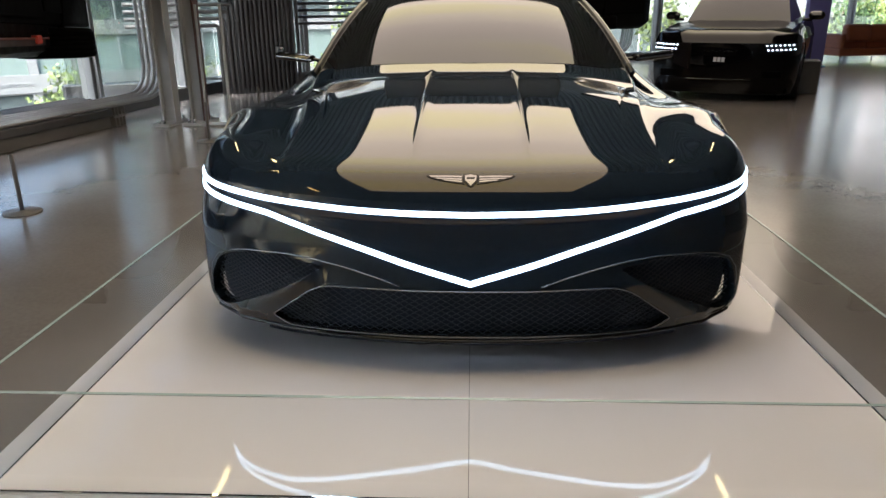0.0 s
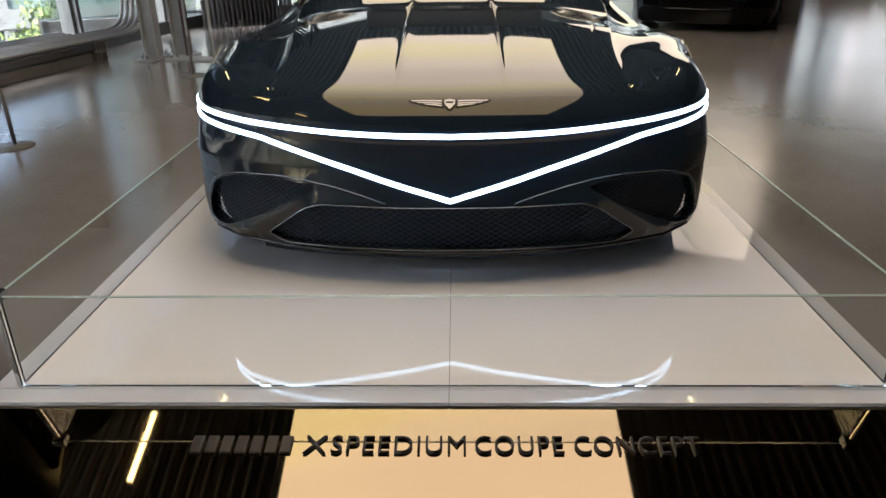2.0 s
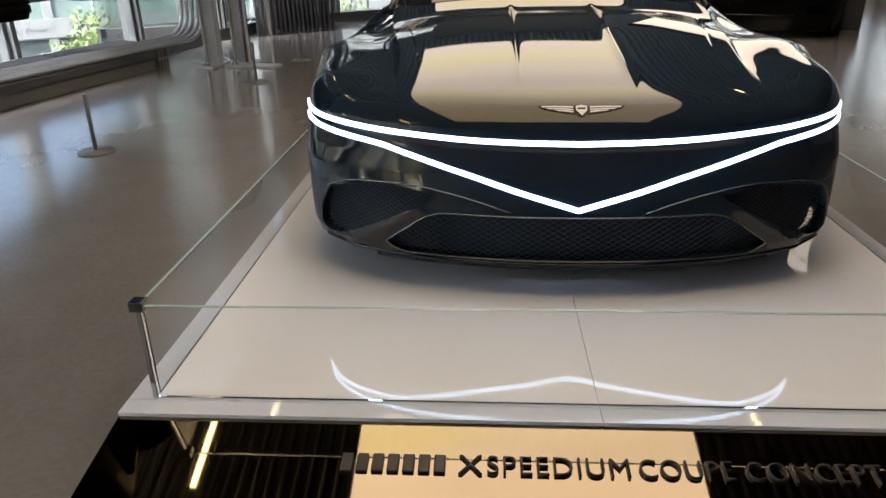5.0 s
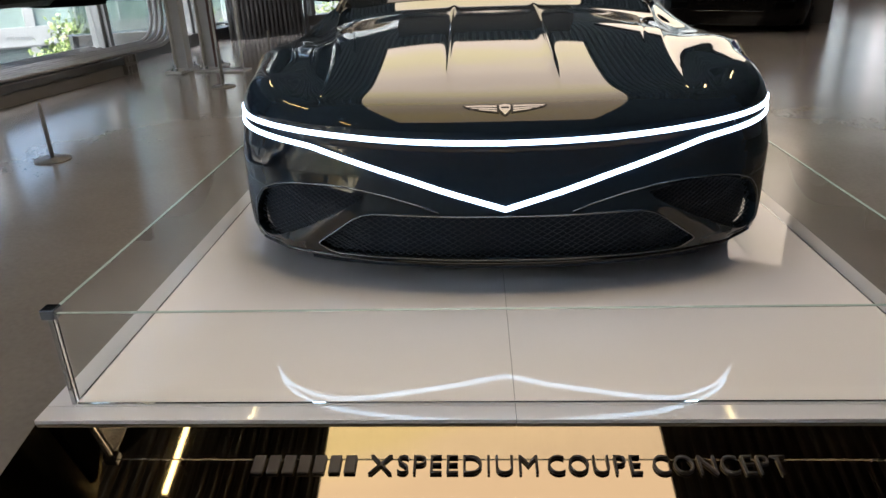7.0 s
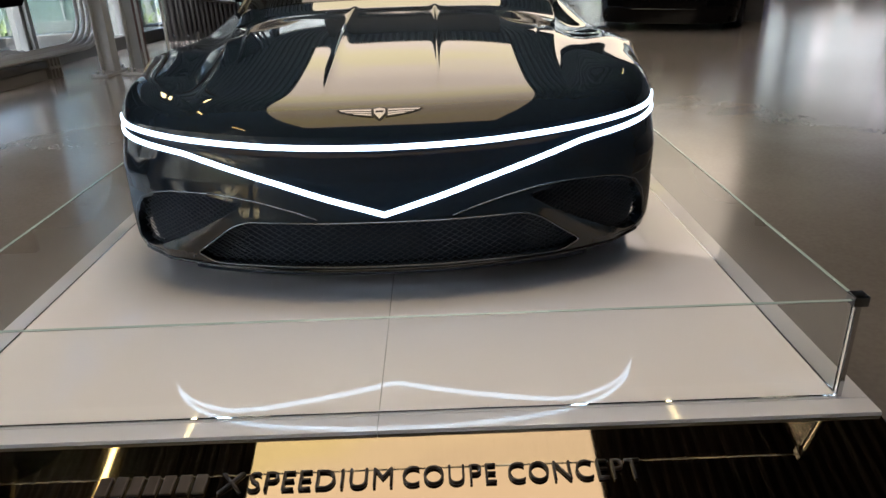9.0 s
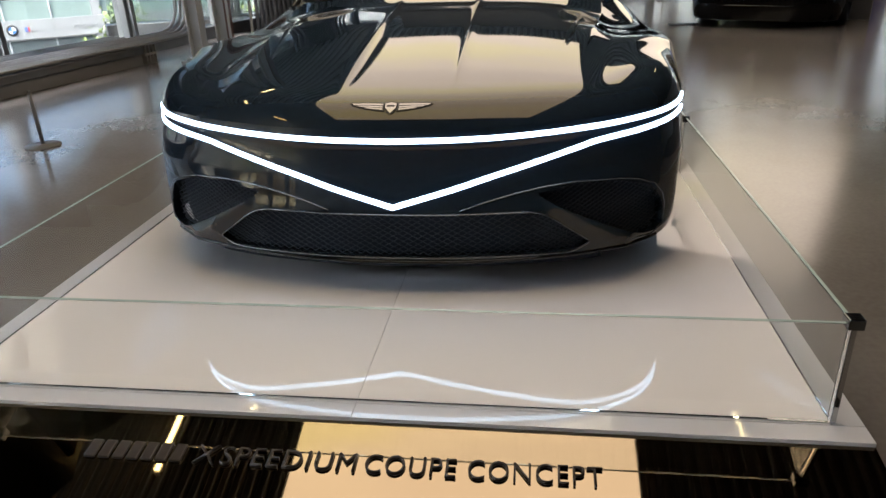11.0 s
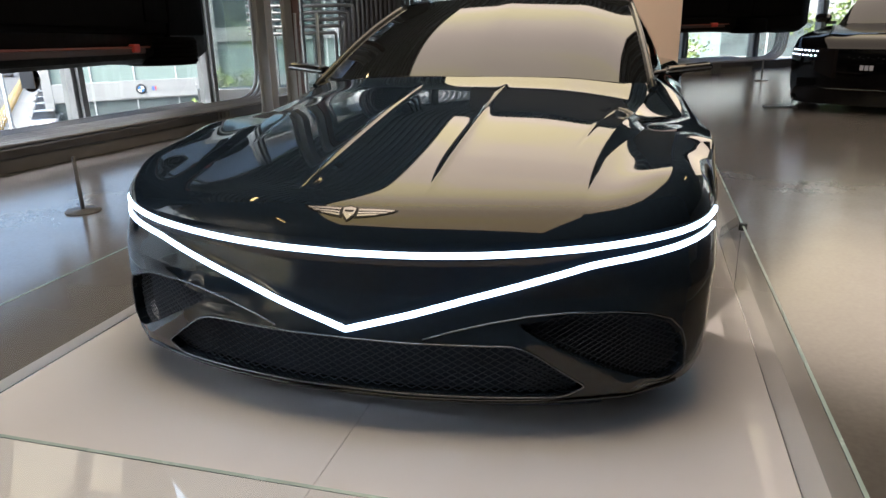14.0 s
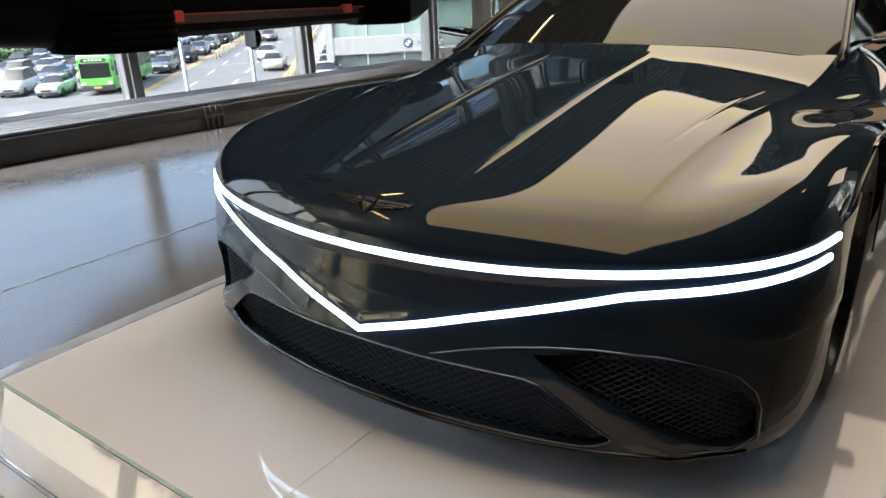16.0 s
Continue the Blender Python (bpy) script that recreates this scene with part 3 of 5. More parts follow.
part("prop", boxed(-0.08, -0.003, 0.0, 0.08, 0.003, 0.105, bevel=0.001, m=pose(0, -0.085, 0.002, -14)), grey_steel, board)

# back wall and lit canopy over the stage
back = empty("stage_back_wall", pose(0, 0, 0), "peach rendered back wall behind the stage", "wall panel")
part("wall_panel", boxed(-1.1, 8.2, 0.0, 1.1, 8.4, 1.6, bevel=0.004), peach, back)
part("header_panel", boxed(-1.1, 8.203, 1.603, 1.1, 8.4, 2.98, bevel=0.004), dark_ceiling, back, "dark header panel")


def light_canopy(m, y0, y1, label):
    """A back-lit fabric ceiling in a dark tray, hung on rods."""
    can = empty("light_canopy", m, label, "ceiling light", "lit canopies over the cars")
    part("diffuser", boxed(-1.215, y0, 3.0, 1.215, y1, 3.02), canopy_mat, can)
    b = bmesh.new()
    for xa, ya, xb, yb in ((-1.255, y0 - 0.04, 1.255, y0), (-1.255, y0, -1.217, y1), (1.217, y0, 1.255, y1)):
        box(b, xa, ya, 2.99, xb, yb, 3.16, bevel=0.004)
    box(b, -1.2, y0, 3.024, 1.2, y1, 3.16)
    part("frame", b, dark_ceiling, can)
    for x in (-0.9, 0.9):
        for t in (0.15, 0.5, 0.85):
            b = bmesh.new()
            y = y0 + (y1 - y0) * t
            tube(b, [(x, y, 3.16), (x, y, CEIL - 0.1)], 0.006, 6)
            part("suspension_rod", b, dark_steel, can)
    return can


light_canopy(pose(0, 0, 0), 0.95, 7.8, "wide warm-white back-lit fabric canopy hung over the stage")
light_canopy(pose(3.2, 9.95, 0, 0, 0, -25), -0.9, 5.5, "wide warm-white back-lit fabric canopy over the black saloon")
for x, y in ((-2.8, 3.75), (-2.8, 6.6), (2.8, 6.6), (-2.8, 0.6)):
    lamp = empty("ceiling_lamp", pose(x, y, 4.0), "slim warm linear lamp hung under the ceiling pipes", "lamp", "linear lamps")
    part("tube", boxed(-0.02, -0.35, 0.0, 0.02, 0.35, 0.02), warm_lamp, lamp)
    part("housing", boxed(-0.03, -0.37, 0.021, 0.03, 0.37, 0.07, bevel=0.004), dark_steel, lamp)
    b = bmesh.new()
    tube(b, [(0, 0, 0.07), (0, 0, 0.32)], 0.008, 6)
    part("stem", b, dark_steel, lamp)


def stanchion(x, y, h=0.37):
    st = empty("barrier_post", pose(x, y, 0), "slim grey metal barrier post with a round foot", "barrier post", "low barrier posts")
    b = bmesh.new()
    lathe(b, [(0, 0.0), (0.113, 0.0), (0.115, 0.004), (0.112, 0.011), (0.02, 0.015), (0.02, 0.018), (0, 0.018)], Matrix(), 40)
    part("foot", b, grey_steel, st)
    b = bmesh.new()
    lathe(b, [(0, 0.014), (0.0135, 0.014), (0.0135, h), (0.010, h + 0.006), (0, h + 0.006)], Matrix(), 16)
    part("post", b, grey_steel, st)
    return st


for x, y in ((-2.85, 4.31), (-2.56, 6.86), (-2.46, 8.28), (2.83, 14.4)):
    stanchion(x, y)

# ---- the concept coupe ----
nose = curve_at([(0, 2.163), (0.15, 2.167), (0.3, 2.184), (0.45, 2.211), (0.63, 2.264), (0.78, 2.342), (0.88, 2.425), (0.94, 2.515), (0.976, 2.62), (0.994, 2.75), (1.0, 2.95)])
flank = curve_at([(2.95, 1.0), (3.2, 1.003), (3.9, 0.985), (4.5, 0.965), (5.2, 0.99), (5.8, 1.02), (6.3, 1.0), (6.6, 0.93), (6.78, 0.8), (6.86, 0.6)])
bar_up = curve_at([(0, 0.617), (0.3, 0.622), (0.63, 0.639), (0.83, 0.651), (0.95, 0.66), (1.0, 0.668)])
bar_low = curve_at([(0, 0.400), (0.2, 0.458), (0.4, 0.518), (0.6, 0.576), (0.66, 0.592), (0.8, 0.608), (0.95, 0.624), (1.0, 0.632)])
edge_top = curve_at([(2.16, 0.652), (2.27, 0.668), (2.45, 0.676), (2.77, 0.695), (2.92, 0.755), (3.06, 0.80), (3.25, 0.80), (3.6, 0.785), (4.3, 0.79), (5.6, 0.83), (5.8, 0.835), (6.9, 0.84)])
edge_low = curve_at([(2.16, 0.203), (2.3, 0.208), (2.45, 0.215), (2.7, 0.225), (3.4, 0.22), (5.4, 0.22), (6.3, 0.26), (6.9, 0.34)])


def soft_curve(knots, sigma):
    """A curve through knots, smoothed so that its bend changes slowly."""
    f = curve_at(knots)
    ys = np.linspace(knots[0][0] - 0.4, knots[-1][0] + 0.4, 1200)
    step = ys[1] - ys[0]
    first, last = (f(knots[0][0] + 0.02) - f(knots[0][0])) / 0.02, (f(knots[-1][0]) - f(knots[-1][0] - 0.02)) / 0.02
    zs = np.array([f(y) if knots[0][0] <= y <= knots[-1][0] else (f(knots[0][0]) + first * (y - knots[0][0]) if y < knots[0][0] else f(knots[-1][0]) + last * (y - knots[-1][0])) for y in ys])
    n = int(3 * sigma / step)
    k = np.exp(-0.5 * (np.arange(-n, n + 1) * step / sigma) ** 2)
    k /= k.sum()
    sm = np.convolve(np.pad(zs, n, mode="edge"), k, mode="valid")
    return lambda y: float(np.interp(y, ys, sm))


def summed(slopes, y_start, z_start, sigma):
    """A height line from its slope along y."""
    f = soft_curve(slopes, sigma)
    ys = np.linspace(slopes[0][0], slopes[-1][0], 1500)
    g = np.array([f(y) for y in ys])
    zs = np.concatenate(([0.0], np.cumsum((g[1:] + g[:-1]) / 2 * np.diff(ys))))
    zs += z_start - np.interp(y_start, ys, zs)
    return lambda y: float(np.interp(y, ys, zs))


hood_mid = summed([(2.1, 0.25), (2.3, 0.212), (2.5, 0.174), (2.7, 0.155), (2.85, 0.148), (3.0, 0.142), (3.1, 0.128), (3.2, 0.108), (3.3, 0.102), (3.44, 0.104), (3.51, 0.16), (3.56, 0.222), (3.9, 0.228), (3.98, 0.05), (4.1, 0.0), (5.6, 0.0), (6.2, -0.06), (6.9, -0.12)], 2.5, 0.788, 0.018)
fender = soft_curve([(2.3, 0.750), (2.45, 0.780), (2.65, 0.804), (2.85, 0.823), (3.05, 0.838), (3.3, 0.845), (3.6, 0.845), (3.9, 0.85), (4.6, 0.86), (5.6, 0.92), (6.2, 0.93), (6.9, 0.88)], 0.12)


def outline():
    """Half of the plan outline, from the nose to the tail."""
    pts = [(x, nose(x)) for x in 1 - (1 - np.linspace(0, 1, 90)) ** 1.6]
    pts += [(flank(y), y) for y in np.linspace(2.98, 6.86, 130)]
    return pts + [(x, 6.86 + 0.03 * (1 - x / 0.6)) for x in np.linspace(0.55, 0, 14)]


OUT = outline()
OUT_NP = np.array(OUT)
FINE = np.array([(x, nose(x)) for x in 1 - (1 - np.linspace(0, 1, 500)) ** 2.2] + [(flank(y), y) for y in np.linspace(2.96, 6.86, 260)] + [(x, 6.87) for x in np.linspace(0.55, 0, 10)])
SEG_A, SEG_D = FINE[:-1], np.diff(FINE, axis=0)
SEG_L = (SEG_D ** 2).sum(1)


def rim_distance(x, y):
    """Distance from a place to the plan outline."""
    p = np.array((abs(x), y))
    t = np.clip(((p - SEG_A) * SEG_D).sum(1) / SEG_L, 0, 1)
    return float(np.sqrt(((SEG_A + SEG_D * t[:, None] - p) ** 2).sum(1)).min())


def smooth(t):
    t = min(max(t, 0.0), 1.0)
    return t * t * t * (t * (6 * t - 15) + 10)


def ridge_line(y):
    return 0.62 + 0.16 * smooth((y - 2.285) / 1.715)


def crest(x, y):
    """Height of the bonnet and fenders before the edge rolls over."""
    x = abs(x)
    hc, hf, xr = hood_mid(y), fender(y), ridge_line(y)
    z = hc - 0.035 * x * x - 0.05 * x ** 4 - 0.12 * smooth((y - 2.95) / 0.5) * max(x - 0.40, 0.0) ** 1.5
    z += 0.007 * smooth((y - 2.22) / 0.5) * (1 - smooth((y - 3.47) / 0.12)) * math.exp(-abs(x - 0.19) / 0.010)
    z -= 0.15 * smooth((y - 2.25) / 0.5) * (math.sqrt((x - xr) ** 2 + 0.00003) + x - xr) / 2
    side = hf + 0.02 - 0.24 * (x - 0.82) - 0.3 * (x - 0.82) ** 2
    side = z + (side - z) * smooth((y - 2.2) / 0.45)
    side -= 0.014 * smooth((x - 0.66) / 0.2) * smooth((y - 2.35) / 0.2) * (1 - smooth((y - 2.75) / 0.4))
    w = smooth((x - xr) / 0.32)
    z = z * (1 - w) + side * w
    # fold beside the bonnet: the skin drops sharply outside the ridge line and comes up again into the fender
    k = max(x - xr, 0.0) / (0.028 + 0.045 * smooth((y - 2.4) / 1.2))
    z -= (0.002 + 0.009 * smooth((y - 2.4) / 1.1)) * smooth((y - 2.22) / 0.3) * k * math.exp(1 - k)
    z -= 0.0016 * smooth((y - 2.6) / 0.5) * (1 - smooth((y - 3.2) / 0.25)) * math.exp(-((x - xr + 0.075) / 0.007) ** 2)
    return z


def body_top(x, y):
    d = rim_distance(x, y)
    ze = edge_top(y)
    full = crest(x, y)
    bend = 9 + 4.0 * smooth((abs(x) - 0.6) / 0.3) + 1.0 * smooth((y - 2.6) / 0.45)
    roll = 1 - (1 - min(d / 0.35, 1.0)) ** bend
    return ze + (full - ze) * roll


def columns(v):
    """Lines that run along the bonnet from the nose to the scuttle."""
    half = []
    xr = 0.62 + 0.16 * smooth(v)
    for a, b, n in ((0, 0.15, 8), (0.15, 0.19, 8), (0.19, 0.23, 8), (0.23, xr - 0.095, 16), (xr - 0.095, xr - 0.055, 14), (xr - 0.055, xr - 0.02, 5), (xr - 0.02, xr + 0.02, 14), (xr + 0.02, 0.9, 8), (0.9, 1.0, 12)):
        half += list(np.linspace(a, b, n, endpoint=False))
    half.append(1.0)
    return half


def body_side(s_index, v):
    """A point of the skirt: along the outline, v from the upper edge (0) to the sill (1)."""
    x, y = OUT[s_index]
    zt, zb = edge_top(y), edge_low(y)
    z = zt + (zb - zt) * v
    a, b = OUT_NP[max(s_index - 1, 0)], OUT_NP[min(s_index + 1, len(OUT) - 1)]
    d = (b - a) / np.linalg.norm(b - a)
    nx, ny = (d[1], -d[0]) if s_index else (0.0, -1.0)
    front = min(max((2.95 - y) / 0.5, 0), 1)
    of = np.interp(z, (0.19, 0.206, 0.25, 0.32, 0.385, 0.42, 0.50, 0.60, 0.64, 0.70), (-0.005, 0.026, 0.031, 0.031, 0.027, 0.018, 0.002, 0.001, 0.001, -0.006))
    oc = np.interp(z, (0.19, 0.212, 0.25, 0.33, 0.42, 0.50, 0.56, 0.617, 0.70), (-0.01, 0.024, 0.036, 0.037, 0.036, 0.034, 0.020, 0.002, -0.006))
    c = min(max((x - 0.62) / 0.34, 0), 1)
    of = of + (oc - of) * c * c * (3 - 2 * c)
    os_ = np.interp(z, (0.20, 0.28, 0.42, 0.52, 0.62, 0.70, 0.80), (-0.05, -0.025, -0.018, 0.004, 0.012, 0.008, 0.0))
    o = of * front + os_ * (1 - front)
    # a rounded blade stands out between the grille and the side duct
    off = (x - 0.52) * 0.59 + (z - 0.40) * 0.81
    o += 0.013 * math.exp(-(off / 0.04) ** 2) * smooth((x - 0.46) / 0.1) * (1 - smooth((x - 0.74) / 0.1)) * front
    # the shield between the two light bars lies a little deeper
    o -= 0.005 * smooth((z - bar_low(x) - 0.010) / 0.03) * smooth((bar_up(x) - 0.010 - z) / 0.03) * (1 if y < 2.9 else 0)
    return Vector((x + nx * o, y + ny * o, z))


SIDE_V = np.concatenate((np.linspace(0, 0.56, 46), np.linspace(0.56, 1, 20)[1:]))
car = empty("concept_coupe", pose(0, 0, 0), "black-green concept coupe with two-line light bars on the white stage", "car")

bm = bmesh.new()
rows = []
vs_ = np.linspace(0, 1, 100) ** 1.5
for v in vs_:
    half = columns(v)
    row = []
    for x in [-h for h in half[:0:-1]] + half:
        y0 = nose(abs(x))
        y = y0 + (4.0 - y0) * v
        xx = x if y < 2.95 else math.copysign(1, x) * abs(x) * flank(y) / 1.0 if x else 0.0
        row.append(Vector((xx, y, body_top(xx, y))))
    rows.append(row)
grid_faces(bm, rows)
half = columns(1.0)
rows = []
for y in np.linspace(4.0, 6.85, 40):
    row = []
    for x in [-h for h in half[:0:-1]] + half:
        xx = x * flank(y)
        row.append(Vector((xx, y, body_top(xx, y))))
    rows.append(row)
grid_faces(bm, rows)
bmesh.ops.remove_doubles(bm, verts=bm.verts, dist=0.0004)
bmesh.ops.recalc_face_normals(bm, faces=bm.faces)
if sum(f.normal.z for f in bm.faces) < 0:
    bmesh.ops.reverse_faces(bm, faces=bm.faces)
part("bonnet", bm, paint, car, "deep gloss black-green bonnet with two creases", smooth=True)

# skirt: nose, flanks and tail in one shell, with its openings cut through
bm = bmesh.new()
full = []
for side in (-1, 1):
    idx = range(len(OUT))
    for i in idx:
        if side == -1:
            full.append((len(OUT) - 1 - i, -1))
        elif i:
            full.append((i, 1))
rows = []
for v in SIDE_V:
    row = []
    for i, sg in full:
        p = body_side(i, v)
        row.append(Vector((p.x * sg, p.y, p.z)))
    rows.append(row)
grid_faces(bm, rows)
bmesh.ops.recalc_face_normals(bm, faces=bm.faces)
mid = min(bm.faces, key=lambda f: (f.calc_center_median() - Vector((0, 2.16, 0.5))).length)
if mid.normal.y > 0:
    bmesh.ops.reverse_faces(bm, faces=bm.faces)

GRILLE = rounded_polygon([(-0.49, 0.375), (0.49, 0.375), (0.656, 0.252), (0.60, 0.220), (-0.60, 0.220), (-0.656, 0.252)], [0.06, 0.06, 0.015, 0.03, 0.03, 0.015])
DUCT = {}
cut_opening(bm, GRILLE, (0, 2), lambda c: c.y < 2.5, Vector((0, 0.05, 0)))
for sg in (-1, 1):
    pts = [(0.47, 0.434), (0.60, 0.456), (0.745, 0.450), (0.865, 0.415), (0.912, 0.33), (0.915, 0.262), (0.885, 0.236), (0.835, 0.240), (0.50, 0.412)]
    DUCT[sg] = rounded_polygon([(sg * a, b) for a, b in pts], [0.008, 0.03, 0.03, 0.03, 0.03, 0.012, 0.012, 0.02, 0.008])
    cut_opening(bm, DUCT[sg], (0, 2), lambda c: c.y < 2.75, Vector((-sg * 0.02, 0.05, 0)))
AXLE_F, AXLE_R, WHEEL_R = 3.06, 5.78, 0.353
for yc in (AXLE_F, AXLE_R):
    arch = [Vector((yc + 0.364 * math.cos(a), DECK_TOP + WHEEL_R + 0.364 * math.sin(a))) for a in (2 * math.pi * k / 28 for k in range(28))]
    for sg in (-1, 1):
        cut_opening(bm, arch, (1, 2), lambda c, sg=sg: c.x * sg > 0.6, Vector((-sg * 0.05, 0, 0)))
part("body_shell", bm, paint, car, "gloss black-green nose and flanks", smooth=False)


def on_skin(x, z, out=0.0):
    """A place on the nose at x and height z, moved out of the skin."""
    ax = abs(x)
    seek = ax
    for _ in range(4):
        i = int(np.argmin(np.abs(OUT_NP[:95, 0] - min(seek, 0.999))))
        y = OUT[i][1]
        zt, zb = edge_top(y), edge_low(y)
        best = body_side(i, min(max((z - zt) / (zb - zt), 0), 1))
        seek += ax - best.x
    a, b = OUT_NP[max(i - 1, 0)], OUT_NP[i + 1]
    d = (b - a) / np.linalg.norm(b - a)
    nx, ny = (d[1], -d[0]) if i else (0.0, -1.0)
    sg = 1 if x >= 0 else -1
    dx = ax - best.x
    return Vector((sg * (ax + nx * out), best.y + (dx * d[1] / max(d[0], 0.12) if abs(dx) < 0.02 else 0) + ny * out, z))


def ribbon(points, height, depth, normals=None):
    """A flat bar that follows points on the skin."""
    b = bmesh.new()
    rings = []
    for i, p in enumerate(points):
        d = (points[min(i + 1, len(points) - 1)] - points[max(i - 1, 0)]).normalized()
        nrm = Vector((d.y, -d.x, 0)).normalized()
        up = d.cross(nrm).normalized()
        if up.z < 0:
            up = -up
        hh = height / 2
        rings.append([p + up * hh - nrm * depth, p + up * hh + nrm * depth * 0.7, p + up * hh * 0.7 + nrm * depth, p - up * hh * 0.7 + nrm * depth, p - up * hh + nrm * depth * 0.7, p - up * hh - nrm * depth])
    grid_faces(b, rings, closed=True)
    bmesh.ops.holes_fill(b, edges=b.edges)
    bmesh.ops.recalc_face_normals(b, faces=b.faces)
    for f in b.faces:
        f.smooth = False
    return b


def skin_line(zf, i0=0, i1=None, end_y=2.77):
    """Points on the skin all across the nose at the height zf(x)."""
    half = []
    for i in range(len(OUT)):
        x, y = OUT[i]
        if y > end_y:
            break
        z = zf(x)
        zt, zb = edge_top(y), edge_low(y)
        half.append(body_side(i, (z - zt) / (zb - zt)))
    return [Vector((-p.x, p.y, p.z)) for p in half[:0:-1]] + half


part("upper_light_bar", ribbon(skin_line(bar_up, end_y=2.67), 0.0168, 0.006), led, car, "lit white upper light bar")
part("lower_light_bar", ribbon(skin_line(bar_low, end_y=2.62), 0.0168, 0.006), led, car, "lit white V-shaped lower light bar")


def opening_trim(polygon, r, name="grille_frame"):
    pts = []
    n = len(polygon)
    for k in range(n):
        a, b = polygon[k], polygon[(k + 1) % n]
        steps = max(1, int((b - a).length / 0.03))
        for t in range(steps):
            q = a + (b - a) * t / steps
            pts.append(on_skin(q.x, q.y, 0.001))
    pts.append(pts[0])
    b = bmesh.new()
    tube(b, pts, r, 6, caps=False)
    return b


def lattice(polygon, pitch, slope, width, inset, material, name, label):
    """A diamond mesh behind an opening, cut to its outline."""
    b = bmesh.new()
    xs, zs = [p.x for p in polygon], [p.y for p in polygon]
    x0, x1, z0, z1 = min(xs) - 0.01, max(xs) + 0.01, min(zs) - 0.01, max(zs) + 0.01
    for sgn in (1, -1):
        c = x0 - (z1 - z0) / slope
        while c < x1 + (z1 - z0) / slope:
            pts = []
            steps = 8
            for k in range(steps + 1):
                z = z0 + (z1 - z0) * k / steps
                x = c + sgn * (z - z0) / slope
                if x0 <= x <= x1:
                    p = on_skin(x, z, 0)
                    pts.append(Vector((p.x * 0.985, p.y + inset, p.z)))
            if len(pts) > 1:
                tube(b, pts, width, 4, caps=False)
            c += pitch
    return part(name, b, material, car, label)


lattice(GRILLE, 0.034, 0.58, 0.0013, 0.032, mesh_black, "grille_mesh", "dark diamond mesh of the lower grille")
b = bmesh.new()
grid_faces(b, [[on_skin(x, z, 0) + Vector((0, 0.058, 0)) for x in np.linspace(-0.7, 0.7, 40)] for z in np.linspace(0.16, 0.40, 6)])
part("grille_back", b, grille_dark, car)
part("grille_frame", opening_trim(GRILLE, 0.0028), dark_chrome, car)
for sg in (-1, 1):
    lattice(DUCT[sg], 0.026, 0.55, 0.0017, 0.03, mesh_black, "duct_mesh", "black diamond mesh of the side air duct")
    b = bmesh.new()
    grid_faces(b, [[(lambda p: Vector((p.x * 0.955, p.y + 0.05, p.z)))(on_skin(sg * x, z, 0)) for x in np.linspace(0.44, 0.97, 30)] for z in np.linspace(0.225, 0.46, 6)])
    part("duct_back", b, grille_dark, car)
    line = [(0.79, 0.230), (0.875, 0.226), (0.918, 0.252), (0.918, 0.33), (0.905, 0.375), (0.87, 0.419), (0.81, 0.445), (0.745, 0.456), (0.6, 0.462), (0.5, 0.455), (0.4, 0.437), (0.3, 0.412), (0.22, 0.388)]
    b = bmesh.new()
    tube(b, [on_skin(sg * x, z, 0.0005) for x, z in line], 0.0028, 6)
    part("duct_frame", b, dark_chrome, car)

# lower lip and underbody
b = bmesh.new()
lip = []
for x in np.linspace(-0.9, 0.9, 60):
    p = on_skin(x, 0.209 + 0.012 * abs(x) ** 2, 0)
    lip.append([p + Vector((0, dy, dz)) for dy, dz in ((0.02, 0.004), (-0.004, 0.001), (-0.007, -0.005), (-0.002, -0.010), (0.05, -0.012), (0.05, 0.004))])
grid_faces(b, lip, closed=True)
bmesh.ops.holes_fill(b, edges=b.edges)
bmesh.ops.recalc_face_normals(b, faces=b.faces)
part("front_lip", b, gloss_black, car, "thin gloss black splitter lip")
b = bmesh.new()
grid_faces(b, [[Vector((x * w, y, 0.19)) for x in np.linspace(-1, 1, 9)] for y, w in ((2.26, 0.35), (2.35, 0.72), (2.5, 0.85), (2.62, 0.9), (2.66, 0.72), (3.46, 0.72), (3.5, 0.93), (5.36, 0.93), (5.4, 0.74), (6.2, 0.74), (6.24, 0.9), (6.7, 0.7))])
part("underbody", b, matt_black, car)

# added blockers: keep the bright gap under the car out of the deck's reflection
for sg in (-1, 1):
    part("gap_light_blocker", boxed(min(sg * 0.55, sg * 0.93), 2.655, 0.095, max(sg * 0.55, sg * 0.93), 2.685, 0.24, bevel=0.006), matt_black, car)

# greenhouse
base_y = curve_at([(0, 3.665), (0.35, 3.675), (0.6, 3.70), (0.80, 3.755)])
base_z = curve_at([(x, body_top(x, base_y(x)) + 0.001) for x in (0, 0.4, 0.5, 0.6, 0.65, 0.80)])
top_y = curve_at([(0, 4.72), (0.4, 4.74), (0.66, 4.80)])
top_z = curve_at([(0, 1.312), (0.4, 1.303), (0.66, 1.272)])


def screen_point(u, v, lift=0.0):
    """u across the windscreen from -1 to 1, v from the scuttle to the roof."""
    a = abs(u)
    xb, xt = 0.80 * a, 0.66 * a
    x = xb + (xt - xb) * v
    y = base_y(xb) * (1 - v) + top_y(xt) * v
    z = base_z(xb) * (1 - v) + top_z(xt) * v + 0.030 * math.sin(math.pi * v) + lift
    return Vector((math.copysign(x, u) if u else 0, y, z))


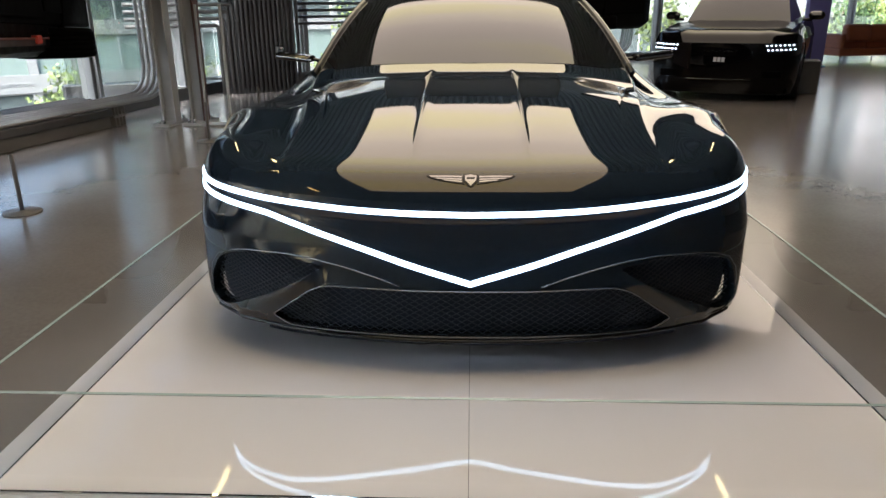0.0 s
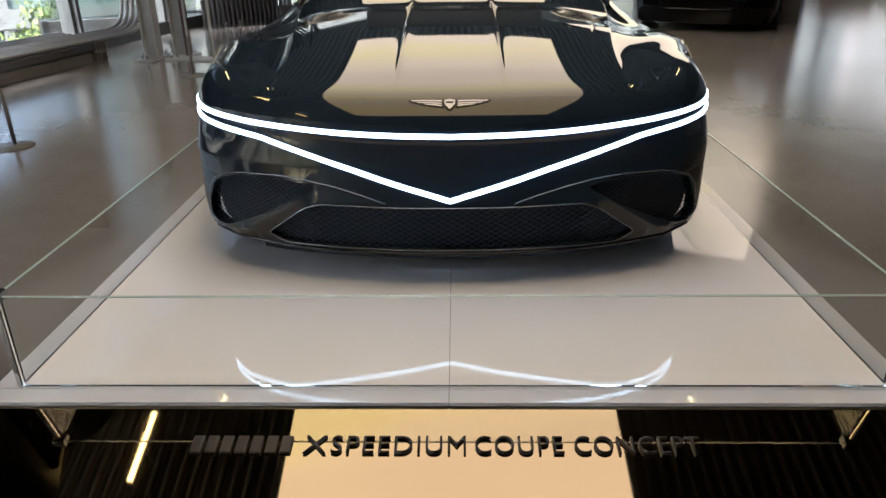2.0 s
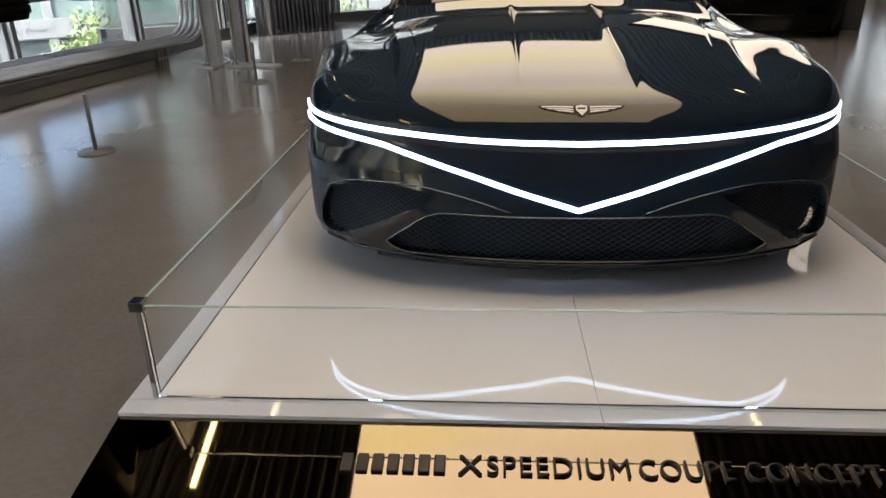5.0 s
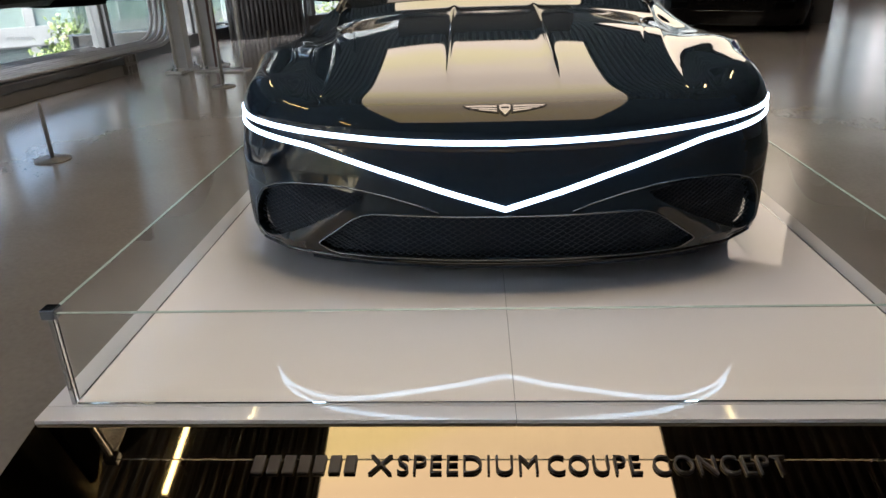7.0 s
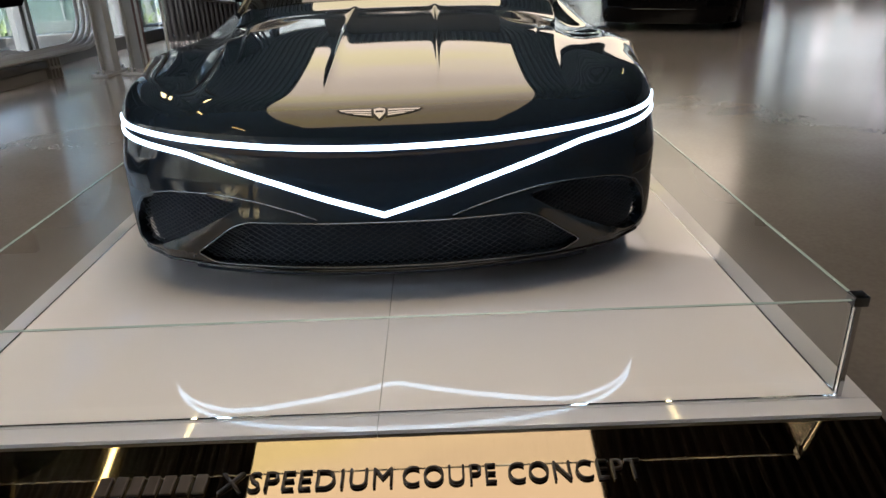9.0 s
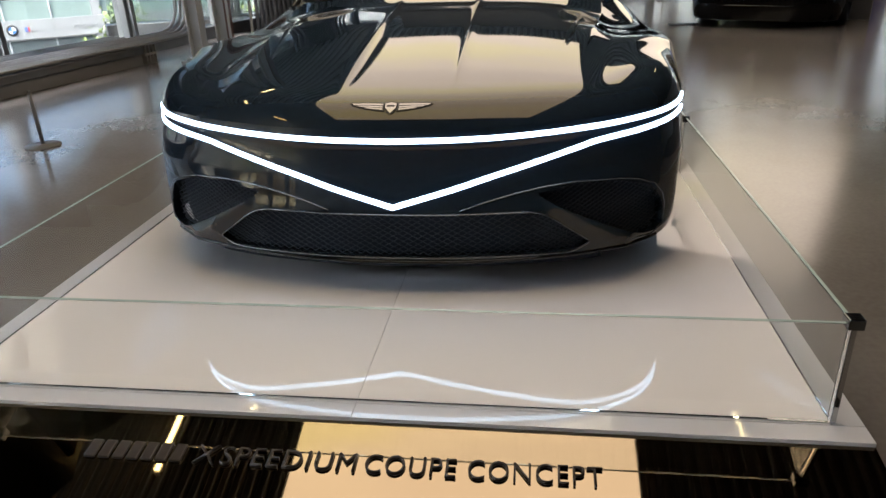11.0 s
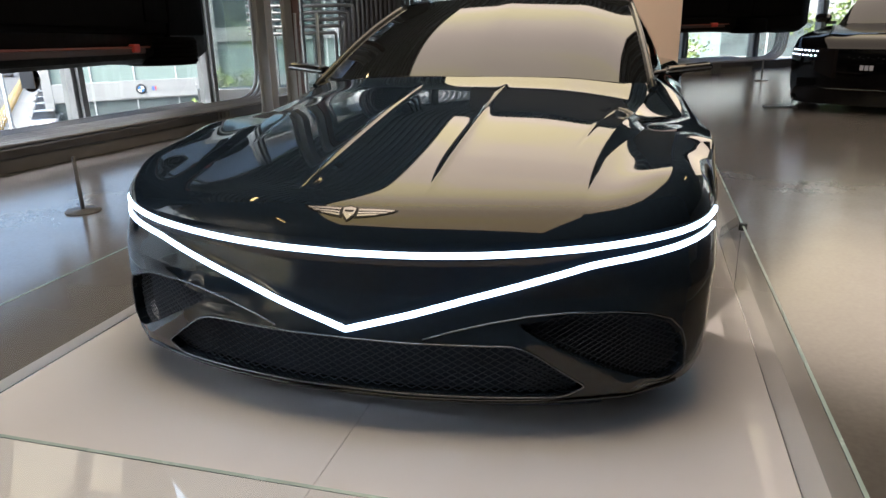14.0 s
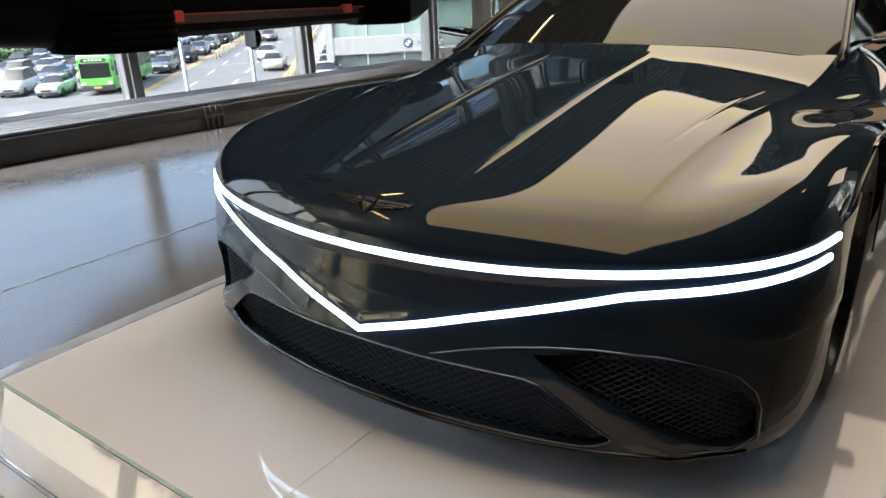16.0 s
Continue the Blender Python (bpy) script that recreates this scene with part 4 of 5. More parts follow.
b = bmesh.new()
grid_faces(b, [[screen_point(u, v) for u in np.linspace(-1, 1, 41)] for v in np.linspace(0, 1, 22)])
bmesh.ops.recalc_face_normals(b, faces=b.faces)
if sum(f.normal.z for f in b.faces) < 0:
    bmesh.ops.reverse_faces(b, faces=b.faces)
part("windscreen", b, car_glass, car, "dark windscreen that mirrors the lit canopy")
roof_w = curve_at([(4.6, 0.66), (5.0, 0.66), (5.6, 0.60), (6.3, 0.50), (6.7, 0.42)])
roof_z = curve_at([(4.72, 1.312), (5.0, 1.335), (5.4, 1.32), (5.9, 1.20), (6.4, 1.03), (6.75, 0.90)])
b = bmesh.new()
rows = []
for k, y in enumerate(np.linspace(4.72, 6.75, 26)):
    w, z = roof_w(y), roof_z(y)
    rows.append([Vector((u * w, y + (0.12 * abs(u) ** 2 * max(0, 1 - k / 6)), z - 0.05 * abs(u) ** 2.2)) for u in np.linspace(-1, 1, 25)])
grid_faces(b, rows)
bmesh.ops.recalc_face_normals(b, faces=b.faces)
if sum(f.normal.z for f in b.faces) < 0:
    bmesh.ops.reverse_faces(b, faces=b.faces)
part("roof", b, paint, car)
for sg in (-1, 1):
    b = bmesh.new()
    rows = []
    for k in range(20):
        t = k / 19
        y_low, y_top = 3.76 + t * 2.7, 4.80 + t * 1.7
        w_top = roof_w(y_top)
        zt = roof_z(y_top) - 0.045
        lo = Vector((sg * (0.80 + 0.05 * min(t * 4, 1)), y_low, 0.925 + 0.02 * t))
        hi = Vector((sg * w_top, y_top, zt))
        rows.append([lo.lerp(hi, q) + Vector((sg * 0.03 * math.sin(math.pi * q), 0, 0)) for q in np.linspace(0, 1, 8)])
    grid_faces(b, rows)
    part("side_window", b, car_glass, car)
    b = bmesh.new()
    pts = [screen_point(sg * 1.0, v, 0.006) + Vector((sg * 0.004, 0, 0)) for v in np.linspace(0, 1, 14)]
    tube(b, pts, 0.013, 6)
    part("pillar_trim", b, paint, car)
    # door mirror: a flat blade on a thin arm
    mir = part("door_mirror", boxed(-0.1, -0.05, -0.018, 0.1, 0.05, 0.018, bevel=0.014, m=pose(sg * 0.955, 4.02, 0.968, 0, sg * -6, sg * 8)), gloss_black, car, "flat blade-like gloss black door mirror")
    part("arm", boxed(-0.09, -0.02, -0.009, 0.07, 0.02, 0.009, bevel=0.006, m=pose(sg * 0.84, 4.03, 0.952, 0, sg * -10, 0)), gloss_black, mir)
    part("mirror_trim", boxed(-0.1, -0.003, -0.004, 0.1, 0.003, 0.004, bevel=0.001, m=pose(sg * 0.955, 3.968, 0.966, 0, sg * -6, sg * 8)), chrome, mir)

# scuttle blade
b = bmesh.new()
rows = []
for u in np.linspace(-0.97, 0.97, 40):
    p = screen_point(u, 0.0)
    rows.append([p + Vector((0, dy, dz)) for dy, dz in ((0.004, 0.002), (-0.001, 0.001), (-0.002, -0.004), (0.004, -0.006))])
grid_faces(b, rows, closed=True)
bmesh.ops.recalc_face_normals(b, faces=b.faces)
part("scuttle_trim", b, gloss_black, car)

# winged badge
BADGE_N = Vector((0, -0.5, 0.866))


def badge_sheet(points, lift, thick, material, parent, name):
    """A thin piece of the badge laid on the curve of the bonnet."""
    b = bmesh.new()
    b.faces.new([b.verts.new((x, y, 0)) for x, y in points])
    for k in range(-7, 8):
        bmesh.ops.bisect_plane(b, geom=[*b.verts, *b.edges, *b.faces], plane_co=(0.02 * k + 0.001, 0, 0), plane_no=(1, 0, 0))
    for k in range(-3, 3):
        bmesh.ops.bisect_plane(b, geom=[*b.verts, *b.edges, *b.faces], plane_co=(0, 0.01 * k + 0.001, 0), plane_no=(0, 1, 0))
    for v in b.verts:
        px, py = 0.935 * v.co.x, 2.216 + 0.78 * v.co.y
        v.co = Vector((px, py, body_top(px, py))) + BADGE_N * (lift + 0.0006)
    out = bmesh.ops.extrude_face_region(b, geom=list(b.faces))
    bmesh.ops.translate(b, vec=BADGE_N * thick, verts=[g for g in out["geom"] if isinstance(g, bmesh.types.BMVert)])
    bmesh.ops.recalc_face_normals(b, faces=b.faces)
    return part(name, b, material, parent)


badge = badge_sheet([(-0.024, 0.018), (0, 0.025), (0.024, 0.018), (0.022, -0.006), (0.012, -0.022), (0, -0.03), (-0.012, -0.022), (-0.022, -0.006)], -0.001, 0.0035, badge_dark, car, "badge")
tagged(badge, "dark chrome winged badge")
badge_sheet([(-0.020, 0.015), (0, 0.021), (0.020, 0.015), (0.018, -0.006), (0, -0.026), (-0.018, -0.006)], 0.0026, 0.0008, badge_metal, badge, "badge_shield")
badge_sheet([(-0.014, 0.006), (0.014, 0.006), (0.013, -0.001), (-0.013, -0.001)], 0.0035, 0.0004, badge_dark, badge, "badge_band")
for sg in (-1, 1):
    wing = badge_sheet([(sg * x, y) for x, y in ((0.020, 0.015), (0.04, 0.018), (0.09, 0.020), (0.146, 0.0195), (0.134, 0.008), (0.10, -0.004), (0.06, -0.013), (0.020, -0.019))], -0.001, 0.0028, badge_dark, badge, "badge_wing")
    for ya, yb, x0, x1, drop in ((0.0165, 0.0095, 0.028, 0.139, 0.0), (0.0065, 0.0015, 0.028, 0.121, 0.003), (-0.002, -0.0065, 0.028, 0.094, 0.004)):
        badge_sheet([(sg * x0, ya - 0.002 - drop), (sg * (x0 + x1) / 2, ya + 0.001 - drop / 2), (sg * x1, ya + 0.001), (sg * (x1 - 0.010), yb + 0.001), (sg * (x0 + x1) / 2, yb - drop / 2), (sg * x0, yb - 0.003 - drop)], 0.0019, 0.0008, badge_metal, wing, "feather")


def wheel(name, parent, x, y, z, r, width, sg, tyre_mat=rubber, rim_mat=rim_metal, spokes=10, steps=48):
    """A tyre with a dished spoked rim; the outer face points to sg along x."""
    m = pose(x, y, z, 0, 90 * sg, 0)
    w = width / 2
    b = bmesh.new()
    lathe(b, [(r * 0.76, -w), (r * 0.80, -w * 1.02), (r * 0.95, -w), (r * 0.99, -w * 0.8), (r, -w * 0.4), (r, w * 0.4), (r * 0.99, w * 0.8), (r * 0.95, w), (r * 0.80, w * 1.02), (r * 0.76, w)], m, steps)
    tyre = part("wheel", b, tyre_mat, parent)
    b = bmesh.new()
    lathe(b, [(r * 0.765, -w * 0.9), (r * 0.72, -w * 0.8), (r * 0.70, w * 0.5), (r * 0.765, w * 0.97), (r * 0.78, w * 1.0)], m, steps)
    lathe(b, [(0, w * 0.55), (r * 0.14, w * 0.52), (r * 0.17, w * 0.35), (r * 0.17, -w * 0.2)], m, 24)
    for k in range(spokes):
        a = 2 * math.pi * k / spokes
        box(b, r * 0.12, -r * 0.035, w * 0.25, r * 0.745, r * 0.035, w * 0.55, bevel=0.004, m=m @ pose(0, 0, 0, 0, 0, math.degrees(a)))
    part("rim", b, rim_mat, tyre)
    b = bmesh.new()
    lathe(b, [(0, -w * 0.1), (r * 0.5, -w * 0.1), (r * 0.5, -w * 0.2), (0, -w * 0.2)], m, 32)
    part("brake_disc", b, dark_steel, tyre)
    return tyre


for sg in (-1, 1):
    for yc in (AXLE_F, AXLE_R):
        wheel("wheel", car, sg * (0.865 if yc == AXLE_F else 0.885), yc, DECK_TOP + WHEEL_R, WHEEL_R, 0.25, sg)
        b = bmesh.new()
        lathe(b, [(0.0, -0.12), (0.36, -0.12), (0.36, 0.09)], pose(sg * 0.84, yc, DECK_TOP + WHEEL_R, 0, 90 * sg, 0), 40)
        part("wheel_housing", b, matt_black, car)
    part("door_line", boxed(-0.003, -0.0025, 0.0, 0.003, 0.0025, 0.5, m=pose(sg * 0.992, 3.72, 0.26)), matt_black, car)

# ---- black saloon at the back ----


def loft_car(parent, length, width, stations, paint_mat, glass_mat, detail=True):
    """Body and glasshouse lofted from stations (y, half width, sill, belt, belt half width)."""
    b = bmesh.new()
    rows = []
    for y, w, z0, zb, wb in stations:
        prof = [(0, z0), (w * 0.8, z0), (w * 0.97, z0 + 0.08), (w, z0 + (zb - z0) * 0.45), (w * 0.985, z0 + (zb - z0) * 0.75), (wb, zb - 0.012), (wb * 0.85, zb + 0.008), (0, zb + 0.02)]
        row = [Vector((x, y, z)) for x, z in prof]
        rows.append(row + [Vector((-p.x, p.y, p.z)) for p in row[-2:0:-1]])
    grid_faces(b, rows, closed=True)
    bmesh.ops.holes_fill(b, edges=b.edges)
    bmesh.ops.recalc_face_normals(b, faces=b.faces)
    return part("body", b, paint_mat, parent)


def glasshouse(parent, y0, y1, y2, y3, w0, w1, z0, z1, glass_mat, roof_mat):
    """Windscreen from y0 to y1, roof to y2, rear screen to y3."""
    def ring(y, w, z):
        return [Vector((u * w, y, z - 0.04 * abs(u) ** 3)) for u in np.linspace(-1, 1, 9)]
    b = bmesh.new()
    grid_faces(b, [[a.lerp(c, t) + Vector((0, 0, 0.02 * math.sin(math.pi * t))) for a, c in zip(ring(y0, w0, z0), ring(y1, w1, z1))] for t in np.linspace(0, 1, 6)])
    part("windscreen", b, glass_mat, parent)
    b = bmesh.new()
    grid_faces(b, [[a.lerp(c, t) + Vector((0, 0, 0.03 * math.sin(math.pi * t))) for a, c in zip(ring(y1, w1, z1), ring(y2, w1, z1))] for t in np.linspace(0, 1, 6)])
    part("roof", b, roof_mat, parent)
    b = bmesh.new()
    grid_faces(b, [[a.lerp(c, t) for a, c in zip(ring(y2, w1, z1), ring(y3, w0, z0))] for t in np.linspace(0, 1, 5)])
    part("rear_window", b, glass_mat, parent)
    for sg in (-1, 1):
        b = bmesh.new()
        grid_faces(b, [[Vector((sg * w0, y0 + (y3 - y0) * t, z0 - 0.04)).lerp(Vector((sg * w1, y1 + (y2 - y1) * t, z1 - 0.04)), q) for q in np.linspace(0, 1, 4)] for t in np.linspace(0, 1, 10)])
        part("side_window", b, glass_mat, parent)


saloon = empty("black_saloon", pose(3.29, 9.95, 0, 0, 0, -26), "gloss black luxury saloon with lit double-row headlamps", "car")
sal_nose = curve_at([(0, 0.0), (0.35, 0.012), (0.6, 0.05), (0.75, 0.11), (0.85, 0.20), (0.92, 0.33), (0.955, 0.55), (0.965, 0.9)])
sal_hood = curve_at([(0.0, 0.80), (0.05, 0.835), (0.15, 0.87), (0.4, 0.92), (0.8, 0.965), (1.2, 0.995), (1.45, 1.015), (2.2, 1.02), (4.6, 1.05), (5.25, 0.98)])


def sal_top(x, y):
    e = 1 - abs(x) / 0.97
    d = min(max((y - sal_nose(min(abs(x), 0.96))) / 0.16, 0), 1) * min(max(e / 0.12, 0), 1)
    return 0.755 + (sal_hood(y) - 0.06 * abs(x) ** 3 + 0.012 * math.exp(-((abs(x) - 0.55) / 0.1) ** 2) - 0.755) * (1 - (1 - d) ** 2.2)


b = bmesh.new()
xs = [math.copysign(1 - (1 - abs(u)) ** 1.6, u) * 0.965 for u in np.linspace(-1, 1, 61)]
grid_faces(b, [[Vector((x, sal_nose(abs(x)) + (2.2 - sal_nose(abs(x))) * v, sal_top(x, sal_nose(abs(x)) + (2.2 - sal_nose(abs(x))) * v))) for x in xs] for v in np.linspace(0, 1, 40) ** 1.6])
grid_faces(b, [[Vector((x * (1 - 0.25 * smooth((y - 4.2) / 1.1)), y, sal_top(x, y) if y < 5.2 else 0.86)) for x in xs] for y in np.linspace(2.2, 5.28, 20)])
bmesh.ops.remove_doubles(b, verts=b.verts, dist=0.0005)
bmesh.ops.recalc_face_normals(b, faces=b.faces)
part("bonnet", b, paint_black, saloon)
b = bmesh.new()
ring = [(x, sal_nose(abs(x))) for x in xs]
ring = [(-0.6, 5.28)] + [(-0.965 * (1 - 0.25 * smooth((y - 4.2) / 1.1)), y) for y in np.linspace(5.2, 1.0, 24)] + ring + [(0.965 * (1 - 0.25 * smooth((y - 4.2) / 1.1)), y) for y in np.linspace(1.0, 5.2, 24)] + [(0.6, 5.28)]
grid_faces(b, [[Vector((x * k, y + (1 - k) * 0.6 * (1 if y < 2 else -0.2), z)) for x, y in ring] for z, k in ((0.755, 1.0), (0.70, 1.006), (0.6, 1.01), (0.45, 1.005), (0.3, 0.995), (0.2, 0.98), (0.10, 0.95))], closed=True)
for yc in (0.95, 4.15):
    arch = [Vector((yc + 0.40 * math.cos(a), 0.36 + 0.40 * math.sin(a))) for a in (2 * math.pi * k / 24 for k in range(24))]
    for sg in (-1, 1):
        cut_opening(b, arch, (1, 2), lambda q, sg=sg: q.x * sg > 0.6, Vector((-sg * 0.05, 0, 0)))
part("body_shell", b, paint_black, saloon)
glasshouse(saloon, 1.45, 2.2, 3.7, 4.75, 0.72, 0.58, 1.015, 1.50, car_glass, paint_black)
for sg in (-1, 1):
    for yc in (0.95, 4.15):
        wheel("wheel", saloon, sg * 0.83, yc, 0.36, 0.36, 0.26, sg, steps=32)
    hl = None
    for row in range(2):
        for k in range(7):
            x = 0.56 + 0.05 * k + (0.02 if row else 0)
            slope = math.degrees(math.atan((sal_nose(min(x + 0.02, 0.96)) - sal_nose(x - 0.02)) / 0.04))
            m = pose(sg * x * 1.006, sal_nose(x) - 0.012, 0.725 - 0.055 * row + 0.012 * (k / 7), 0, 0, sg * slope)
            if hl is None:
                hl = part("headlamp", boxed(-0.01, -0.006, -0.10, 0.30, 0.02, 0.035, bevel=0.008, m=pose(sg * 0.56, sal_nose(0.56) + 0.02, 0.725, 0, 0, sg * 22) @ Matrix.Diagonal((sg, 1, 1, 1))), gloss_black, saloon, "slim black headlamp with two rows of lit cells")
            part("lamp_cell", boxed(-0.009, -0.008, -0.007, 0.009, 0.008, 0.007, bevel=0.004, m=m), led_dot, hl)
    mm = part("door_mirror", boxed(-0.11, -0.06, -0.06, 0.11, 0.06, 0.06, bevel=0.055, m=pose(sg * 1.03, 1.95, 1.08)), gloss_black, saloon)
    part("mirror_arm", boxed(-0.08, -0.02, -0.02, 0.06, 0.02, 0.02, bevel=0.008, m=pose(sg * 0.92, 1.96, 1.02)), gloss_black, mm)
    part("air_intake", boxed(-0.12, -0.015, -0.045, 0.12, 0.015, 0.045, bevel=0.012, m=pose(sg * 0.66, 0.065, 0.36, 0, 0, sg * 19)), shade_black, saloon)
for k in range(9):
    part("grille_stud", boxed(-0.012, -0.005, -0.006, 0.012, 0.005, 0.006, bevel=0.003, m=pose(-0.2 + 0.05 * k, -0.012, 0.66 - 0.012 * (k % 2))), dark_chrome, saloon)
plate = part("number_plate", boxed(-0.20, -0.012, -0.055, 0.20, 0.012, 0.055, bevel=0.004, m=pose(0, -0.022, 0.545)), paint_black, saloon, "black plate with three pale bars")
for k in range(3):
    part("plate_mark", boxed(-0.020, -0.003, -0.028, 0.020, 0.003, 0.028, bevel=0.004, m=pose(-0.05 + 0.05 * k, -0.0375, 0.545)), white_plastic, plate)
part("lower_trim", boxed(-0.42, -0.008, -0.005, 0.42, 0.008, 0.005, bevel=0.002, m=pose(0, -0.012, 0.29)), dark_chrome, saloon)
part("underbody", boxed(-0.86, 0.22, 0.11, 0.86, 4.95, 0.2, bevel=0.03), shade_black, saloon)
info = empty("info_stand", pose(4.95, 11.0, 0, 0, 0, -20), "low dark box beside the black saloon", "display box")
part("box", boxed(-0.14, -0.25, 0, 0.14, 0.25, 0.46, bevel=0.01), dark_steel, info)
ac = empty("floor_sign", pose(2.62, 10.6, 0), "small clear acrylic floor sign beside the saloon wheel", "floor sign")
part("sheet", boxed(-0.006, -0.14, 0.004, 0.006, 0.14, 0.26, bevel=0.002, m=pose(0, 0, 0, 0, 8)), glass, ac)
part("foot", boxed(-0.3, -0.1, 0, 0.1, 0.1, 0.012, bevel=0.003), dark_steel, ac)

# ---- cars hung on their sides in the windows ----


def flat_wheel(parent, x, z):
    """A tyre that lies flat, with grooved tread, a dark rim and spokes."""
    m = pose(x, -0.06, z)
    prof = [(0.24, -0.13), (0.27, -0.135), (0.325, -0.128)]
    for a, b_ in ((-0.10, -0.068), (-0.060, -0.022), (-0.014, 0.014), (0.022, 0.060), (0.068, 0.10)):
        prof += [(0.338, a - 0.002), (0.345, a), (0.345, b_), (0.338, b_ + 0.002)]
    prof += [(0.325, 0.128), (0.27, 0.135), (0.24, 0.13)]
    # tyre and rim are darker than rubber and rim metal, shade included in the colour
    tyre = part("wheel", lathe(bmesh.new(), prof, m, 44), shade_black, parent)
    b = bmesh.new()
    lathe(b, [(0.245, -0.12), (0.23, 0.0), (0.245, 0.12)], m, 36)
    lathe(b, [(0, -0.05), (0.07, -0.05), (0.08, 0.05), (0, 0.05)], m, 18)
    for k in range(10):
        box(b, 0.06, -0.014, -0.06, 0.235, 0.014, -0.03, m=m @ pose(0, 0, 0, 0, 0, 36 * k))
    part("rim", b, shade_black, tyre)
    return tyre


def hung_car(m, label, mat=hung_paint):
    """A car turned on its side: the underbody faces the room, its wheels lie flat."""
    hc = empty("hung_car", m, label, "car", "cars hung in the windows")
    # local: x along the car, y into the room (underbody at y = 0), z up across the car's width
    b = bmesh.new()
    rows = []
    for x, h, c in ((-1.12, 0.22, 0.03), (-1.08, 0.34, -0.02), (-0.95, 0.46, -0.05), (-0.6, 0.58, -0.06), (0.3, 0.72, -0.03), (1.3, 0.88, 0.0), (2.2, 1.40, 0.0), (3.5, 1.42, 0.0), (4.4, 0.98, 0.0), (4.9, 0.8, 0.06), (5.05, 0.5, 0.2)):
        w0, w1 = 0.02 + c, 1.86 - c
        rows.append([Vector((x, y, z)) for y, z in ((-0.02, w0 + 0.1), (-0.15, w0), (-0.55, w0), (-0.75 if h > 0.75 else -h * 0.9, w0 + 0.05), (-h, w0 + 0.28), (-h, w1 - 0.28), (-0.75 if h > 0.75 else -h * 0.9, w1 - 0.05), (-0.55, w1), (-0.15, w1), (-0.02, w1 - 0.1))])
    grid_faces(b, rows, closed=True)
    bmesh.ops.holes_fill(b, edges=b.edges)
    bmesh.ops.recalc_face_normals(b, faces=b.faces)
    part("body", b, mat, hc)
    part("underbody", boxed(-0.9, -0.05, 0.27, 4.8, 0.03, 1.60, bevel=0.03), shade_black, hc)
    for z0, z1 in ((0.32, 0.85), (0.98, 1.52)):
        part("floor_tray", boxed(1.1, 0.032, z0, 3.75, 0.06, z1, bevel=0.01), shade_black, hc)
        part("service_panel", boxed(0.25, 0.031, z0 + 0.06, 0.98, 0.05, z1 - 0.02, bevel=0.012), shade_black, hc)
    part("exhaust_tunnel", boxed(1.0, 0.031, 0.87, 4.5, 0.05, 0.96, bevel=0.02), shade_black, hc)
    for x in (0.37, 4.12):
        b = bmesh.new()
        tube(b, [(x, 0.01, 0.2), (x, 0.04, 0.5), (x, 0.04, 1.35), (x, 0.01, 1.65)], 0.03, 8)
        part("axle_beam", b, shade_black, hc)
        for z in (0.115, 1.745):
            flat_wheel(hc, x, z)
    for z, up in ((0.16, 1), (1.70, -1)):
        part("side_skirt", boxed(0.98, -0.16, z - 0.11 * up if up > 0 else z + 0.012, 3.92, 0.0, z - 0.012 if up > 0 else z + 0.11, bevel=0.02), hung_paint, hc)
        sill = part("sill_strip", boxed(0.9, -0.02, z - 0.008, 4.0, 0.028, z + 0.008, bevel=0.003), orange_strip, hc, "rust-orange sill strip")
        part("sill_flange", boxed(1.0, -0.02, z - 0.055 if up > 0 else z + 0.010, 3.9, 0.018, z - 0.010 if up > 0 else z + 0.055, bevel=0.004), sill_brown, hc)
        for x in (1.18, 3.60):
            part("jacking_block", boxed(x, -0.01, z - 0.045, x + 0.15, 0.04, z + 0.028, bevel=0.012), orange_red, sill)
    for z in (-0.07, 1.93):
        mm = part("door_mirror", lathe(bmesh.new(), [(0, -0.10), (0.05, -0.09), (0.075, -0.04), (0.08, 0.04), (0.07, 0.08), (0, 0.09)], pose(1.85, -0.62, z, 0, 90, 0) @ Matrix.Diagonal((1.25, 0.9, 0.5, 1)), 20), gloss_black, hc)
        part("mirror_glass", boxed(-0.006, -0.055, -0.07, 0.006, 0.055, 0.07, bevel=0.004, m=pose(1.905, -0.62, z)), chrome, mm)
    part("hanger_plate", boxed(2.2, -1.44, 0.6, 2.6, -1.40, 1.2), dark_steel, hc)
    b = bmesh.new()
    for x in (1.6, 2.9):
        tube(b, [(x, -0.7, 1.7), (x, -0.7, 1.9), (x, -0.9, CEIL - 0.86)], 0.04, 8)
    part("hanger", b, dark_steel, hc)
    return hc


HX = Vector((0.297, -0.955, 0.0)).normalized()
hung_car(frame_of(Vector((-3.965, 7.20, 0.80)), HX, Vector((-HX.y, HX.x, 0))) @ pose(0, 0, 0, 0, -1.8, 0), "black car hung sideways in the street window, underbody outward")
hung_car(frame_of(Vector((3.0, 15.9, 0.80)), -BACK_D, BACK_N), "black car hung sideways in the rear window, underbody outward")

# ---- furniture at the back ----
poster = empty("poster_stand", pose(7.12, 15.75, 0, 0, 0, 12), "tall violet-blue display panel standing on the floor", "display panel")
part("panel", boxed(-0.25, -0.06, 0.02, 0.25, 0.06, 3.0, bevel=0.006), blue_panel, poster)
part("foot", boxed(-0.28, -0.12, 0.0, 0.28, 0.12, 0.02, bevel=0.004), blue_sign, poster)


